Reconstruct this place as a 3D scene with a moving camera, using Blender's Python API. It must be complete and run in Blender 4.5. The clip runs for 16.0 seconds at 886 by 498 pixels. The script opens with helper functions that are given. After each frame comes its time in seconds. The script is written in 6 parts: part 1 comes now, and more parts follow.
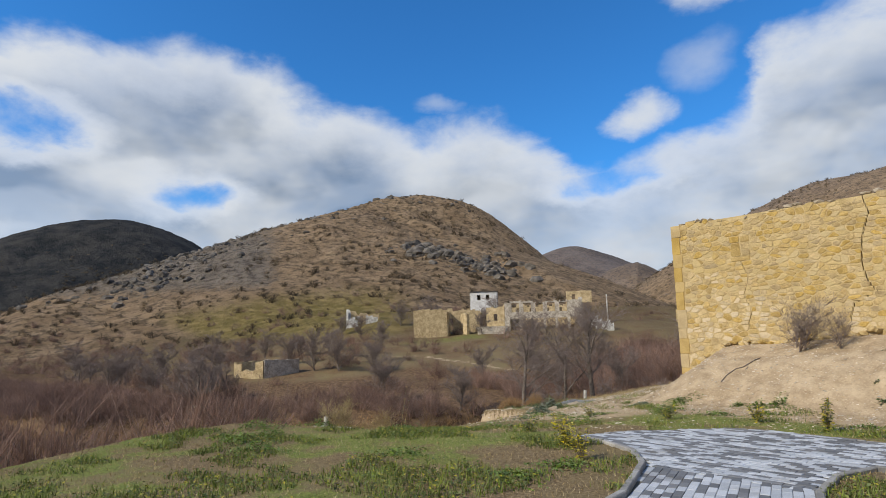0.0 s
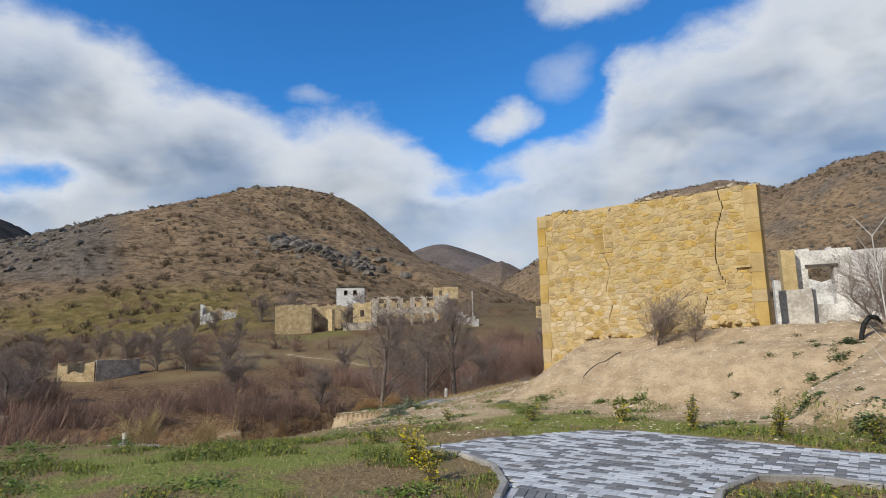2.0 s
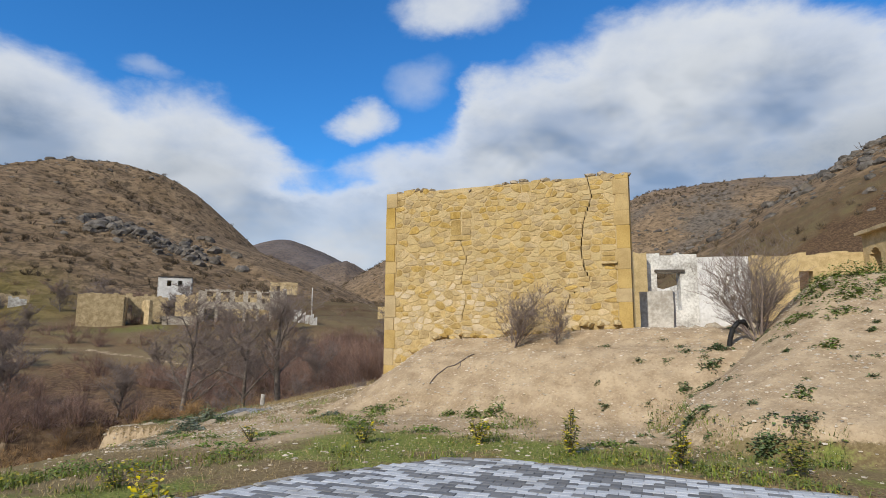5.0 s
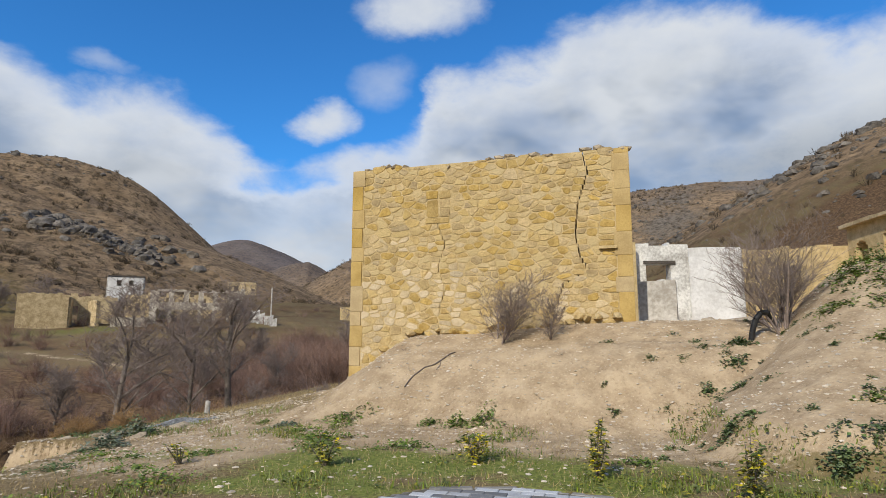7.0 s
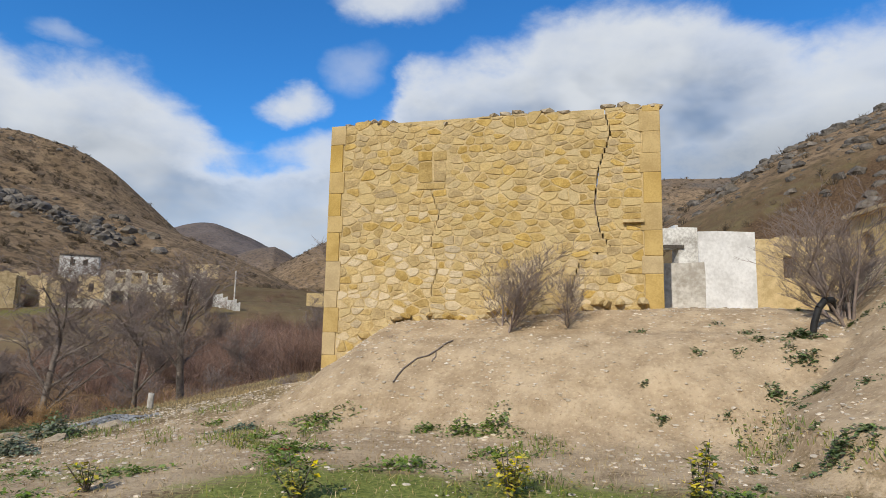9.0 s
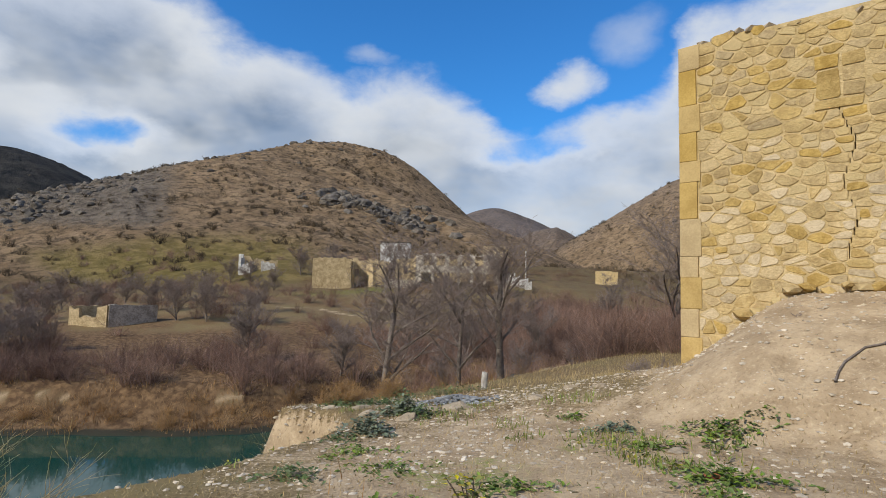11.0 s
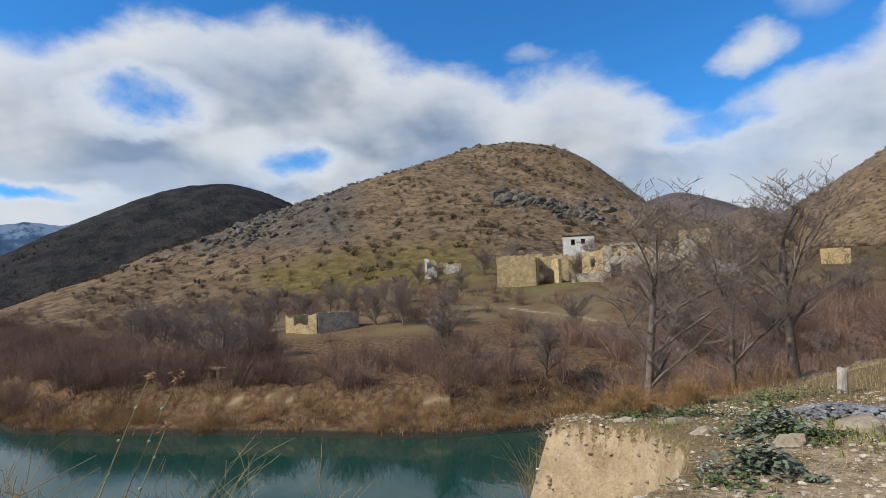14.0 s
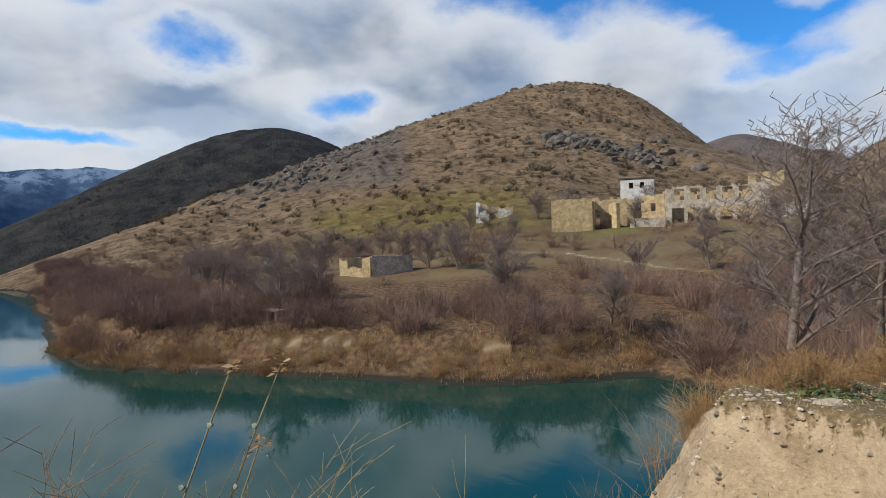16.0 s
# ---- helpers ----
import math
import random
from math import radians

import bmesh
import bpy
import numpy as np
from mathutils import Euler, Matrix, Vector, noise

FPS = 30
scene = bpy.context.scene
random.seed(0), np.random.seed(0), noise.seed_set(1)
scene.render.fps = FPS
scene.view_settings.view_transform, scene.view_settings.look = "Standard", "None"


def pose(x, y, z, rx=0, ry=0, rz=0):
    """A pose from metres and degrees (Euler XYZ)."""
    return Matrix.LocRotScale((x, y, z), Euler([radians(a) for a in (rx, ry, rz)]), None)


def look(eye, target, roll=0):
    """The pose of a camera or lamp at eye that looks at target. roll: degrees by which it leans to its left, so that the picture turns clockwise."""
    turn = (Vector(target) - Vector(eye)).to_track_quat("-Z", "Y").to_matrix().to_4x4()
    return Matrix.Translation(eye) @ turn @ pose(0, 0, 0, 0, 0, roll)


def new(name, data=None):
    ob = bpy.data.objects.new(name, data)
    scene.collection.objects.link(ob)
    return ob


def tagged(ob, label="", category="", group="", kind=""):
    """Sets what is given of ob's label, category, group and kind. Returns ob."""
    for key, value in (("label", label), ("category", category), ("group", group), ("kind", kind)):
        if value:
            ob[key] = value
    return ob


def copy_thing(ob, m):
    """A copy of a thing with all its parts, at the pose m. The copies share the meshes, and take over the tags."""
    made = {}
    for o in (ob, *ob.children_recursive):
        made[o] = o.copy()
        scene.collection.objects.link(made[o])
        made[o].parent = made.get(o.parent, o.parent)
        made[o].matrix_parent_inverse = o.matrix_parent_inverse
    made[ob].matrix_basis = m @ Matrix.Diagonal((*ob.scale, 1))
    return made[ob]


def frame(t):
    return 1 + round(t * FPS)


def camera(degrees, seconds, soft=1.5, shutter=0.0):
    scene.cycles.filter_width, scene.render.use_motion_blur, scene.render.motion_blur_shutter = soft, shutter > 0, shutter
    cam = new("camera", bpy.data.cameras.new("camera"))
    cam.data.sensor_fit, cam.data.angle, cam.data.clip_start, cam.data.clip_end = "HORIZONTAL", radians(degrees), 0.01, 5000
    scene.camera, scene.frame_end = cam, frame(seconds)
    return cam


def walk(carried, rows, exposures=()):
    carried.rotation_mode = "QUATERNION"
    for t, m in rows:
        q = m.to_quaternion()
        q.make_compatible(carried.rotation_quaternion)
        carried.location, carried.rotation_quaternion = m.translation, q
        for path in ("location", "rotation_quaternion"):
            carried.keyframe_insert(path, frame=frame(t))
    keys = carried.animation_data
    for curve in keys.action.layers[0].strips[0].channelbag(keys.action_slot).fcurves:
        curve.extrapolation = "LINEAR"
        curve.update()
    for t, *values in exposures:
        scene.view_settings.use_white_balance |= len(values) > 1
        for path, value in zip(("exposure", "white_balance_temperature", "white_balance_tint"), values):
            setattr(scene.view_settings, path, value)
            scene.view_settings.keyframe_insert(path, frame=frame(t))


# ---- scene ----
PATH = [
    (0, (2.401, -3.479, 1.666), (1.336, -1.813, 1.969), -1.2),
    (0.5, (2.206, -3.069, 1.646), (1.239, -1.343, 1.942), -1.2),
    (1, (2.088, -2.663, 1.643), (1.184, -0.903, 1.937), -1.1),
    (1.5, (1.999, -2.216, 1.628), (1.163, -0.423, 1.919), -1.5),
    (2, (1.908, -1.721, 1.621), (1.234, 0.141, 1.902), -1.5),
    (2.5, (1.84, -1.219, 1.606), (1.316, 0.692, 1.88), -1.3),
    (3, (1.729, -0.738, 1.581), (1.321, 1.201, 1.854), -0.8),
    (3.5, (1.665, -0.287, 1.567), (1.313, 1.662, 1.841), -0.1),
    (4, (1.552, 0.189, 1.526), (1.268, 2.15, 1.801), 0.2),
    (4.2, (1.521, 0.375, 1.528), (1.271, 2.34, 1.805), 0.1),
    (6.3, (0.998, 2.231, 1.367), (0.889, 4.208, 1.651), 0.7),
    (6.5, (0.966, 2.416, 1.368), (0.87, 4.393, 1.654), 0.5),
    (7, (0.938, 2.873, 1.341), (0.897, 4.852, 1.628), 0.1),
    (7.5, (0.826, 3.327, 1.31), (0.892, 5.306, 1.59), 0.1),
    (8, (0.741, 3.765, 1.293), (0.885, 5.741, 1.567), 1.0),
    (8.2, (0.703, 3.944, 1.293), (0.857, 5.92, 1.561), 1.3),
    (10.3, (-0.339, 6.137, 1.179), (-0.848, 8.06, 1.387), 2.6),
    (10.5, (-0.498, 6.278, 1.167), (-1.138, 8.162, 1.362), 3.0),
    (11, (-0.914, 6.531, 1.161), (-1.759, 8.336, 1.322), 1.3),
    (11.5, (-1.251, 6.766, 1.168), (-2.235, 8.501, 1.317), 0.4),
    (12, (-1.596, 6.991, 1.12), (-2.653, 8.682, 1.272), -0.3),
    (12.5, (-2.013, 7.222, 0.971), (-3.153, 8.857, 1.134), -0.6),
    (13, (-2.517, 7.497, 0.917), (-3.723, 9.083, 1.089), -0.7),
    (13.5, (-2.984, 7.725, 0.892), (-4.262, 9.254, 1.066), -1.3),
    (14, (-3.446, 7.925, 0.84), (-4.78, 9.407, 1.003), -1.9),
    (14.5, (-3.954, 8.206, 0.798), (-5.307, 9.672, 0.946), -1.9),
    (15, (-4.399, 8.382, 0.786), (-5.791, 9.813, 0.906), -1.4),
    (15.5, (-4.855, 8.569, 0.787), (-6.277, 9.973, 0.872), -1.1),
    (16, (-5.184, 8.541, 0.82), (-6.639, 9.913, 0.799), -1.4),
]
cam = camera(74.1, 16.0, soft=0.8)
EXPOSURE = 0.07
walk(cam, [(t, look(eye, target, roll)) for t, eye, target, roll in PATH],
     [(0.0, EXPOSURE), (16.0, EXPOSURE)])

# ---- sky and sun ----
SUN_DIR = Vector((-0.48, -0.88, 0.0)).normalized()
SUN_EL = radians(37)
sun_vec = Vector((SUN_DIR.x * math.cos(SUN_EL), SUN_DIR.y * math.cos(SUN_EL), math.sin(SUN_EL)))
sun = new("sun", bpy.data.lights.new("sun", "SUN"))
sun.data.energy, sun.data.angle, sun.data.color = 3.7, radians(0.6), (1.0, 0.92, 0.78)
sun.matrix_world = look(sun_vec * 100, (0, 0, 0))


class Graph:
    """Short ways to add shader nodes to a tree."""

    def __init__(self, tree):
        self.tree = tree
        tree.nodes.clear()

    def add(self, kind, **settings):
        n = self.tree.nodes.new(kind)
        for key, value in settings.items():
            setattr(n, key, value)
        return n

    def put(self, socket, value):
        if isinstance(value, bpy.types.NodeSocket):
            self.tree.links.new(value, socket)
        elif value is not None:
            if socket.type == "RGBA" and len(value) == 3:
                value = (*value, 1)
            socket.default_value = value

    def math(self, op, a, b=None, clamp=False):
        n = self.add("ShaderNodeMath", operation=op, use_clamp=clamp)
        self.put(n.inputs[0], a)
        self.put(n.inputs[1], b)
        return n.outputs[0]

    def mix(self, f, a, b, blend="MIX"):
        n = self.add("ShaderNodeMix", data_type="RGBA", blend_type=blend)
        self.put(n.inputs[0], f)
        self.put(n.inputs[6], a)
        self.put(n.inputs[7], b)
        return n.outputs[2]

    def ramp(self, x, lo, hi, a=0.0, b=1.0, smooth=True):
        n = self.add("ShaderNodeMapRange", interpolation_type="SMOOTHSTEP" if smooth else "LINEAR")
        for i, v in enumerate((x, lo, hi, a, b)):
            self.put(n.inputs[i], v)
        return n.outputs[0]

    def noise(self, where, scale, detail=4.0, rough=0.55, distort=0.0, colour=False):
        n = self.add("ShaderNodeTexNoise")
        self.put(n.inputs["Vector"], where)
        self.put(n.inputs["Scale"], scale)
        self.put(n.inputs["Detail"], detail)
        self.put(n.inputs["Roughness"], rough)
        self.put(n.inputs["Distortion"], distort)
        return n.outputs[1 if colour else 0]

    def voronoi(self, where, scale, feature="F1", out=0):
        n = self.add("ShaderNodeTexVoronoi", feature=feature)
        self.put(n.inputs["Vector"], where)
        self.put(n.inputs["Scale"], scale)
        return n.outputs[out]

    def combine(self, x, y, z):
        n = self.add("ShaderNodeCombineXYZ")
        for i, v in enumerate((x, y, z)):
            self.put(n.inputs[i], v)
        return n.outputs[0]


world = bpy.data.worlds.new("world")
scene.world = world
world.use_nodes = True
g = Graph(world.node_tree)
sky = g.add("ShaderNodeTexSky", sky_type="NISHITA", sun_disc=False)
sky.sun_elevation, sky.sun_rotation = SUN_EL, math.atan2(SUN_DIR.x, SUN_DIR.y)
sky.altitude, sky.air_density, sky.dust_density, sky.ozone_density = 600, 1.0, 0.4, 1.0
way = g.add("ShaderNodeTexCoord").outputs["Generated"]
sep = g.add("ShaderNodeSeparateXYZ")
g.put(sep.inputs[0], way)
az = g.math("MULTIPLY", g.math("ARCTAN2", g.math("MULTIPLY", sep.outputs[0], -1.0), sep.outputs[1]), 57.2958)
el = g.math("MULTIPLY", g.math("ARCSINE", sep.outputs[2]), 57.2958)
warp = g.combine(g.math("MULTIPLY", az, 0.05), g.math("MULTIPLY", el, 0.08), 3.7)
warped = g.add("ShaderNodeSeparateXYZ")
g.put(warped.inputs[0], g.noise(warp, 2.4, 6.0, 0.58, 0.0, True))
waz = g.math("ADD", az, g.math("MULTIPLY", g.math("SUBTRACT", warped.outputs[0], 0.5), 7.0))
wel = g.math("ADD", el, g.math("MULTIPLY", g.math("SUBTRACT", warped.outputs[1], 0.5), 5.0))
# the cloud bank: elevation of its upper edge by azimuth
BANK = [(-100, 30), (-75, 27), (-52, 27), (-41, 24.3), (-35, 23.4), (-30, 26.8), (-25, 28.5), (-17, 30), (-11.6, 29), (-6.5, 26.5), (-1, 25.4), (2, 23.8), (4, 20.5),
        (8, 18.2), (12, 16.0), (16, 15.2), (19, 16.4), (23, 19.2), (27.5, 21.3), (31.5, 20.4), (35, 20.0), (39, 21.4), (43, 22.9), (50, 24.6), (53, 26.4), (60, 26.0), (66, 25.8), (73, 23.6), (77, 21.8), (84, 21.5), (100, 24)]
edge_ramp = g.add("ShaderNodeValToRGB")
edge_ramp.color_ramp.interpolation = "LINEAR"
stops = edge_ramp.color_ramp.elements
while len(stops) > 1:
    stops.remove(stops[-1])
for i, (a0, e0) in enumerate(BANK):
    st = stops[0] if i == 0 else stops.new((a0 + 100) / 200)
    st.position = (a0 + 100) / 200
    st.color = (e0 / 40, e0 / 40, e0 / 40, 1)
g.put(edge_ramp.inputs[0], g.math("DIVIDE", g.math("ADD", waz, 100.0), 200.0))
edge = g.math("MULTIPLY", edge_ramp.outputs[0], 40.0)
flat = g.combine(g.math("MULTIPLY", az, 0.045), g.math("MULTIPLY", el, 0.075), 0.0)
billow = g.noise(flat, 2.6, 10.0, 0.58, 0.35)
fine = g.noise(flat, 8.0, 7.0, 0.6)
soft_noise = g.noise(flat, 1.5, 4.0, 0.5)
depth = g.math("SUBTRACT", edge, wel)
depth = g.math("ADD", depth, g.math("MULTIPLY", g.math("SUBTRACT", billow, 0.5), 5.0))
# single small clouds: azimuth, elevation, half widths, lean, weight
for a0, e0, wa, we, lean, weight in ((13.1, 20.1, 3.3, 2.0, -0.08, 2.0), (33.1, 22.4, 1.9, 0.9, 0.2, 0.6), (6.9, 23.7, 2.6, 1.6, -0.15, 0.55), (3.2, 30.3, 6.5, 2.8, -0.05, 2.2)):
    da = g.math("SUBTRACT", waz, a0)
    de = g.math("SUBTRACT", g.math("SUBTRACT", wel, e0), g.math("MULTIPLY", da, lean))
    q = g.math("ADD", g.math("POWER", g.math("DIVIDE", da, wa), 2.0), g.math("POWER", g.math("DIVIDE", de, we), 2.0))
    puff = g.math("MULTIPLY", g.math("SUBTRACT", g.math("ADD", 1.0, g.math("MULTIPLY", g.math("SUBTRACT", billow, 0.5), 1.6)), q), weight)
    depth = g.math("MAXIMUM", depth, puff)
# blue windows in the bank
for a0, e0, wa, we, weight in ((69.2, 18.0, 2.4, 1.1, 2.0), (56.3, 13.4, 2.2, 1.0, 2.4), (15.5, 14.9, 2.6, 0.9, 1.5), (80.5, 9.0, 5.0, 0.5, 3.0)):
    q = g.math("ADD", g.math("POWER", g.math("DIVIDE", g.math("SUBTRACT", waz, a0), wa), 2.0), g.math("POWER", g.math("DIVIDE", g.math("SUBTRACT", wel, e0), we), 2.0))
    depth = g.math("MINIMUM", depth, g.math("ADD", g.math("MULTIPLY", g.math("SUBTRACT", q, 1.0), weight * 0.35), g.math("MULTIPLY", g.math("SUBTRACT", billow, 0.5), 6.0)))
behind = g.ramp(g.math("ABSOLUTE", az), 105.0, 140.0, 0.0, 4.0)
depth = g.math("MAXIMUM", depth, g.math("ADD", g.math("MULTIPLY", g.math("SUBTRACT", billow, 0.5), 8.0), g.math("SUBTRACT", behind, 3.0)))
thin = g.ramp(g.math("ADD", soft_noise, g.math("MULTIPLY", fine, 0.25)), 0.45, 0.8, 0.82, 1.0)
mask = g.math("MULTIPLY", g.ramp(depth, -0.9, 2.4), thin)
# light tops, grey hollows and flat grey bases
under = g.math("SUBTRACT", g.noise(g.combine(g.math("MULTIPLY", az, 0.045), g.math("ADD", g.math("MULTIPLY", el, 0.075), 0.15), 0.0), 2.6, 3.0, 0.45, 0.35), g.noise(flat, 2.6, 3.0, 0.45, 0.35))
grey = g.math("ADD", g.math("MULTIPLY", g.ramp(under, -0.12, 0.18), 0.30), g.math("MULTIPLY", g.ramp(soft_noise, 0.64, 0.36), 0.42))
base = g.math("MULTIPLY", g.ramp(depth, 1.3, 7.5), g.ramp(el, 8.5, 13.0, 0.55, 1.0))
grey = g.math("MULTIPLY", g.math("ADD", g.math("MULTIPLY", grey, 1.2), g.ramp(g.math("ABSOLUTE", g.math("SUBTRACT", az, 34.0)), 30.0, 12.0, 0.10, 0.28)), base, clamp=True)
low_right = g.math("MULTIPLY", g.ramp(az, 0.0, -16.0), g.ramp(el, 20.5, 14.0))
grey = g.math("MAXIMUM", grey, g.math("MULTIPLY", low_right, g.ramp(fine, 0.2, 0.6, 0.85, 0.65)))
cloud = g.mix(grey, (0.67, 0.705, 0.75), (0.235, 0.285, 0.355))
blue = g.mix(1.0, sky.outputs[0], (0.032, 0.104, 0.172), "MULTIPLY")
both = g.mix(mask, blue, cloud)
below = g.ramp(el, -2.0, 0.0)
both = g.mix(below, (0.12, 0.11, 0.10), both)
bg = g.add("ShaderNodeBackground")
g.put(bg.inputs[0], both)
bg.inputs[1].default_value = 1.0
out = g.add("ShaderNodeOutputWorld")
g.put(out.inputs[0], bg.outputs[0])

# ---- materials ----


def material(name, build):
    m = bpy.data.materials.new(name)
    m.use_nodes = True
    k = Graph(m.node_tree)
    b = k.add("ShaderNodeBsdfPrincipled")
    o = k.add("ShaderNodeOutputMaterial")
    k.put(o.inputs[0], b.outputs[0])
    b.inputs["Roughness"].default_value = 0.85
    b.inputs["Specular IOR Level"].default_value = 0.25
    build(k, b)
    return m


def bump(k, b, height, strength=0.5, distance=0.02):
    n = k.add("ShaderNodeBump")
    k.put(n.inputs["Strength"], strength)
    k.put(n.inputs["Distance"], distance)
    k.put(n.inputs["Height"], height)
    k.put(b.inputs["Normal"], n.outputs[0])


def place(k):
    return k.add("ShaderNodeNewGeometry").outputs["Position"]


def attr(k, name):
    return k.add("ShaderNodeAttribute", attribute_name=name).outputs["Fac"]


def mottled(name, dark, light, scale=3.0, fine=25.0, rough=0.85, relief=0.3, depth=0.01, per_piece="", spread=0.0, tint=None):
    """Two tones at two scales, with relief; per_piece 'object' or 'island' varies the tone from piece to piece."""
    def build(k, b):
        p = place(k)
        f = k.math("ADD", k.math("MULTIPLY", k.noise(p, scale, 5), 0.6), k.math("MULTIPLY", k.noise(p, fine, 4), 0.4))
        f = k.ramp(f, 0.33, 0.67)
        c = k.mix(f, dark, light)
        if per_piece:
            r = (k.add("ShaderNodeObjectInfo").outputs["Random"] if per_piece == "object"
                 else k.add("ShaderNodeNewGeometry").outputs["Random Per Island"])
            h = k.add("ShaderNodeHueSaturation")
            k.put(h.inputs["Color"], c)
            k.put(h.inputs["Value"], k.ramp(r, 0, 1, 1 - spread, 1 + spread, False))
            k.put(h.inputs["Saturation"], k.ramp(k.math("FRACT", k.math("MULTIPLY", r, 7.3)), 0, 1, 0.8, 1.15, False))
            c = h.outputs[0]
            if tint:
                c = k.mix(k.ramp(k.math("FRACT", k.math("MULTIPLY", r, 13.7)), 0.55, 1.0, 0.0, 0.7), c, tint)
        k.put(b.inputs["Base Color"], c)
        b.inputs["Roughness"].default_value = rough
        bump(k, b, k.noise(p, fine * 1.5, 6, 0.65), relief, depth)
    return material(name, build)


def ground_material():
    def build(k, b):
        p = place(k)
        n1 = k.noise(p, 0.35, 6, 0.6)
        n2 = k.noise(p, 2.6, 6, 0.6)
        n3 = k.noise(p, 22.0, 5, 0.65)
        n4 = k.noise(p, 0.05, 6, 0.6)
        soil = k.mix(k.ramp(n2, 0.3, 0.7), (0.32, 0.235, 0.145), (0.50, 0.385, 0.25))
        soil = k.mix(k.ramp(n3, 0.52, 0.75), soil, (0.56, 0.45, 0.30))
        soil = k.mix(k.math("MULTIPLY", k.ramp(n3, 0.45, 0.28), 0.6), soil, (0.17, 0.12, 0.07))
        dry = k.mix(k.ramp(n3, 0.35, 0.68), (0.13, 0.088, 0.046), (0.30, 0.22, 0.12))
        dry = k.mix(k.ramp(n1, 0.4, 0.7), dry, (0.21, 0.165, 0.08))
        grass = k.mix(k.ramp(n3, 0.3, 0.7), (0.10, 0.135, 0.03), (0.25, 0.265, 0.07))
        litter = k.mix(k.ramp(n2, 0.35, 0.7), (0.10, 0.061, 0.035), (0.235, 0.15, 0.08))
        scree = k.mix(k.ramp(k.noise(p, 0.12, 8, 0.7), 0.35, 0.65), (0.235, 0.16, 0.092), (0.37, 0.262, 0.158))
        scree = k.mix(k.ramp(k.noise(p, 0.35, 8, 0.75), 0.48, 0.58, 0, 0.85), scree, (0.11, 0.08, 0.05))
        rock = k.mix(k.ramp(k.noise(p, 0.4, 8, 0.7), 0.35, 0.62), (0.085, 0.070, 0.055), (0.23, 0.195, 0.155))
        moss = k.mix(k.ramp(k.noise(p, 0.25, 7, 0.65), 0.4, 0.65), (0.18, 0.14, 0.045), (0.31, 0.235, 0.09))
        wet = (0.045, 0.042, 0.03)
        break_up = k.math("ADD", k.math("MULTIPLY", n2, 0.5), k.math("MULTIPLY", n3, 0.5))

        def over(c, name, top, soft=0.16):
            a = attr(k, name)
            f = k.ramp(k.math("ADD", a, k.math("MULTIPLY", k.math("SUBTRACT", break_up, 0.5), 1.3)), 0.5 - soft, 0.5 + soft)
            return k.mix(f, c, top)

        c = over(dry, "soil", soil)
        c = over(c, "grass", grass)
        c = over(c, "litter", litter)
        c = over(c, "scree", scree, 0.3)
        c = over(c, "moss", moss, 0.25)
        c = over(c, "rock", rock, 0.1)
        # left hill: dark scrub tones taken darker still to carry a cloud's shadow
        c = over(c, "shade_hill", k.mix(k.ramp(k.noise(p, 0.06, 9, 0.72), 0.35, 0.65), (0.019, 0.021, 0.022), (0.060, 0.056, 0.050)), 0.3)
        # far ridges: blue-grey air haze mixed into the ground colour
        c = k.mix(k.math("MULTIPLY", attr(k, "haze_tint"), 0.7), c, k.mix(k.ramp(k.noise(p, 0.02, 8, 0.7), 0.35, 0.65), (0.085, 0.08, 0.09), (0.17, 0.155, 0.165)))
        c = over(c, "wet", wet)
        k.put(b.inputs["Base Color"], c)
        b.inputs["Roughness"].default_value = 0.95
        b.inputs["Specular IOR Level"].default_value = 0.1
        far = attr(k, "far")
        near_h = k.math("ADD", k.math("MULTIPLY", n3, 0.03), k.math("MULTIPLY", n2, 0.05))
        far_h = k.math("MULTIPLY", k.noise(p, 0.3, 9, 0.7), 4.0)
        h = k.math("ADD", near_h, k.math("MULTIPLY", far_h, far))
        bump(k, b, h, 0.8, 1.0)
    return material("earth", build)


MAT_GROUND = ground_material()


def water_build(k, b):
    p = place(k)
    k.put(b.inputs["Base Color"], k.mix(k.noise(p, 0.05, 3), (0.003, 0.046, 0.036), (0.006, 0.062, 0.048)))
    b.inputs["Roughness"].default_value = 0.04
    b.inputs["IOR"].default_value = 1.33
    b.inputs["Specular IOR Level"].default_value = 0.5
    n = k.add("ShaderNodeMapping")
    k.put(n.inputs[0], p)
    n.inputs[3].default_value = (0.5, 1.4, 1)
    bump(k, b, k.noise(n.outputs[0], 1.3, 3), 0.06, 0.05)


MAT_WATER = material("river_water", water_build)

# ---- ground: one sheet from the plateau to the horizon ----
WATER = -6.6
EDGE = [(-9.5, -30), (-8.2, -4), (-8.3, 0.5), (-9.4, 3.5), (-9.3, 6.0), (-8.0, 7.3), (-6.5, 8.4), (-5.6, 9.8), (-5.2, 11.0),
        (-5.15, 12.3), (-5.4, 13.3), (-6.2, 14.15), (-7.5, 14.4), (-7.7, 15.2), (-6.6, 16.8), (-5.6, 19.0), (-4.2, 23), (-3.0, 28), (4, 31), (40, 34), (120, 20), (120, -60), (20, -60)]
SHORE = [(-500, 90), (-158, 29), (-101, 22.6), (-53, 16.8), (-47.6, 17.2), (-41.7, 20.8), (-35.5, 24.6), (-29.4, 28.3),
         (-24.4, 31.4), (-21.8, 35.2), (-19.6, 40), (-16, 48), (-6, 62), (20, 76), (90, 92), (400, 120)]


def smooth(x, a, b):
    t = np.clip((x - a) / (b - a), 0, 1)
    return t * t * (3 - 2 * t)


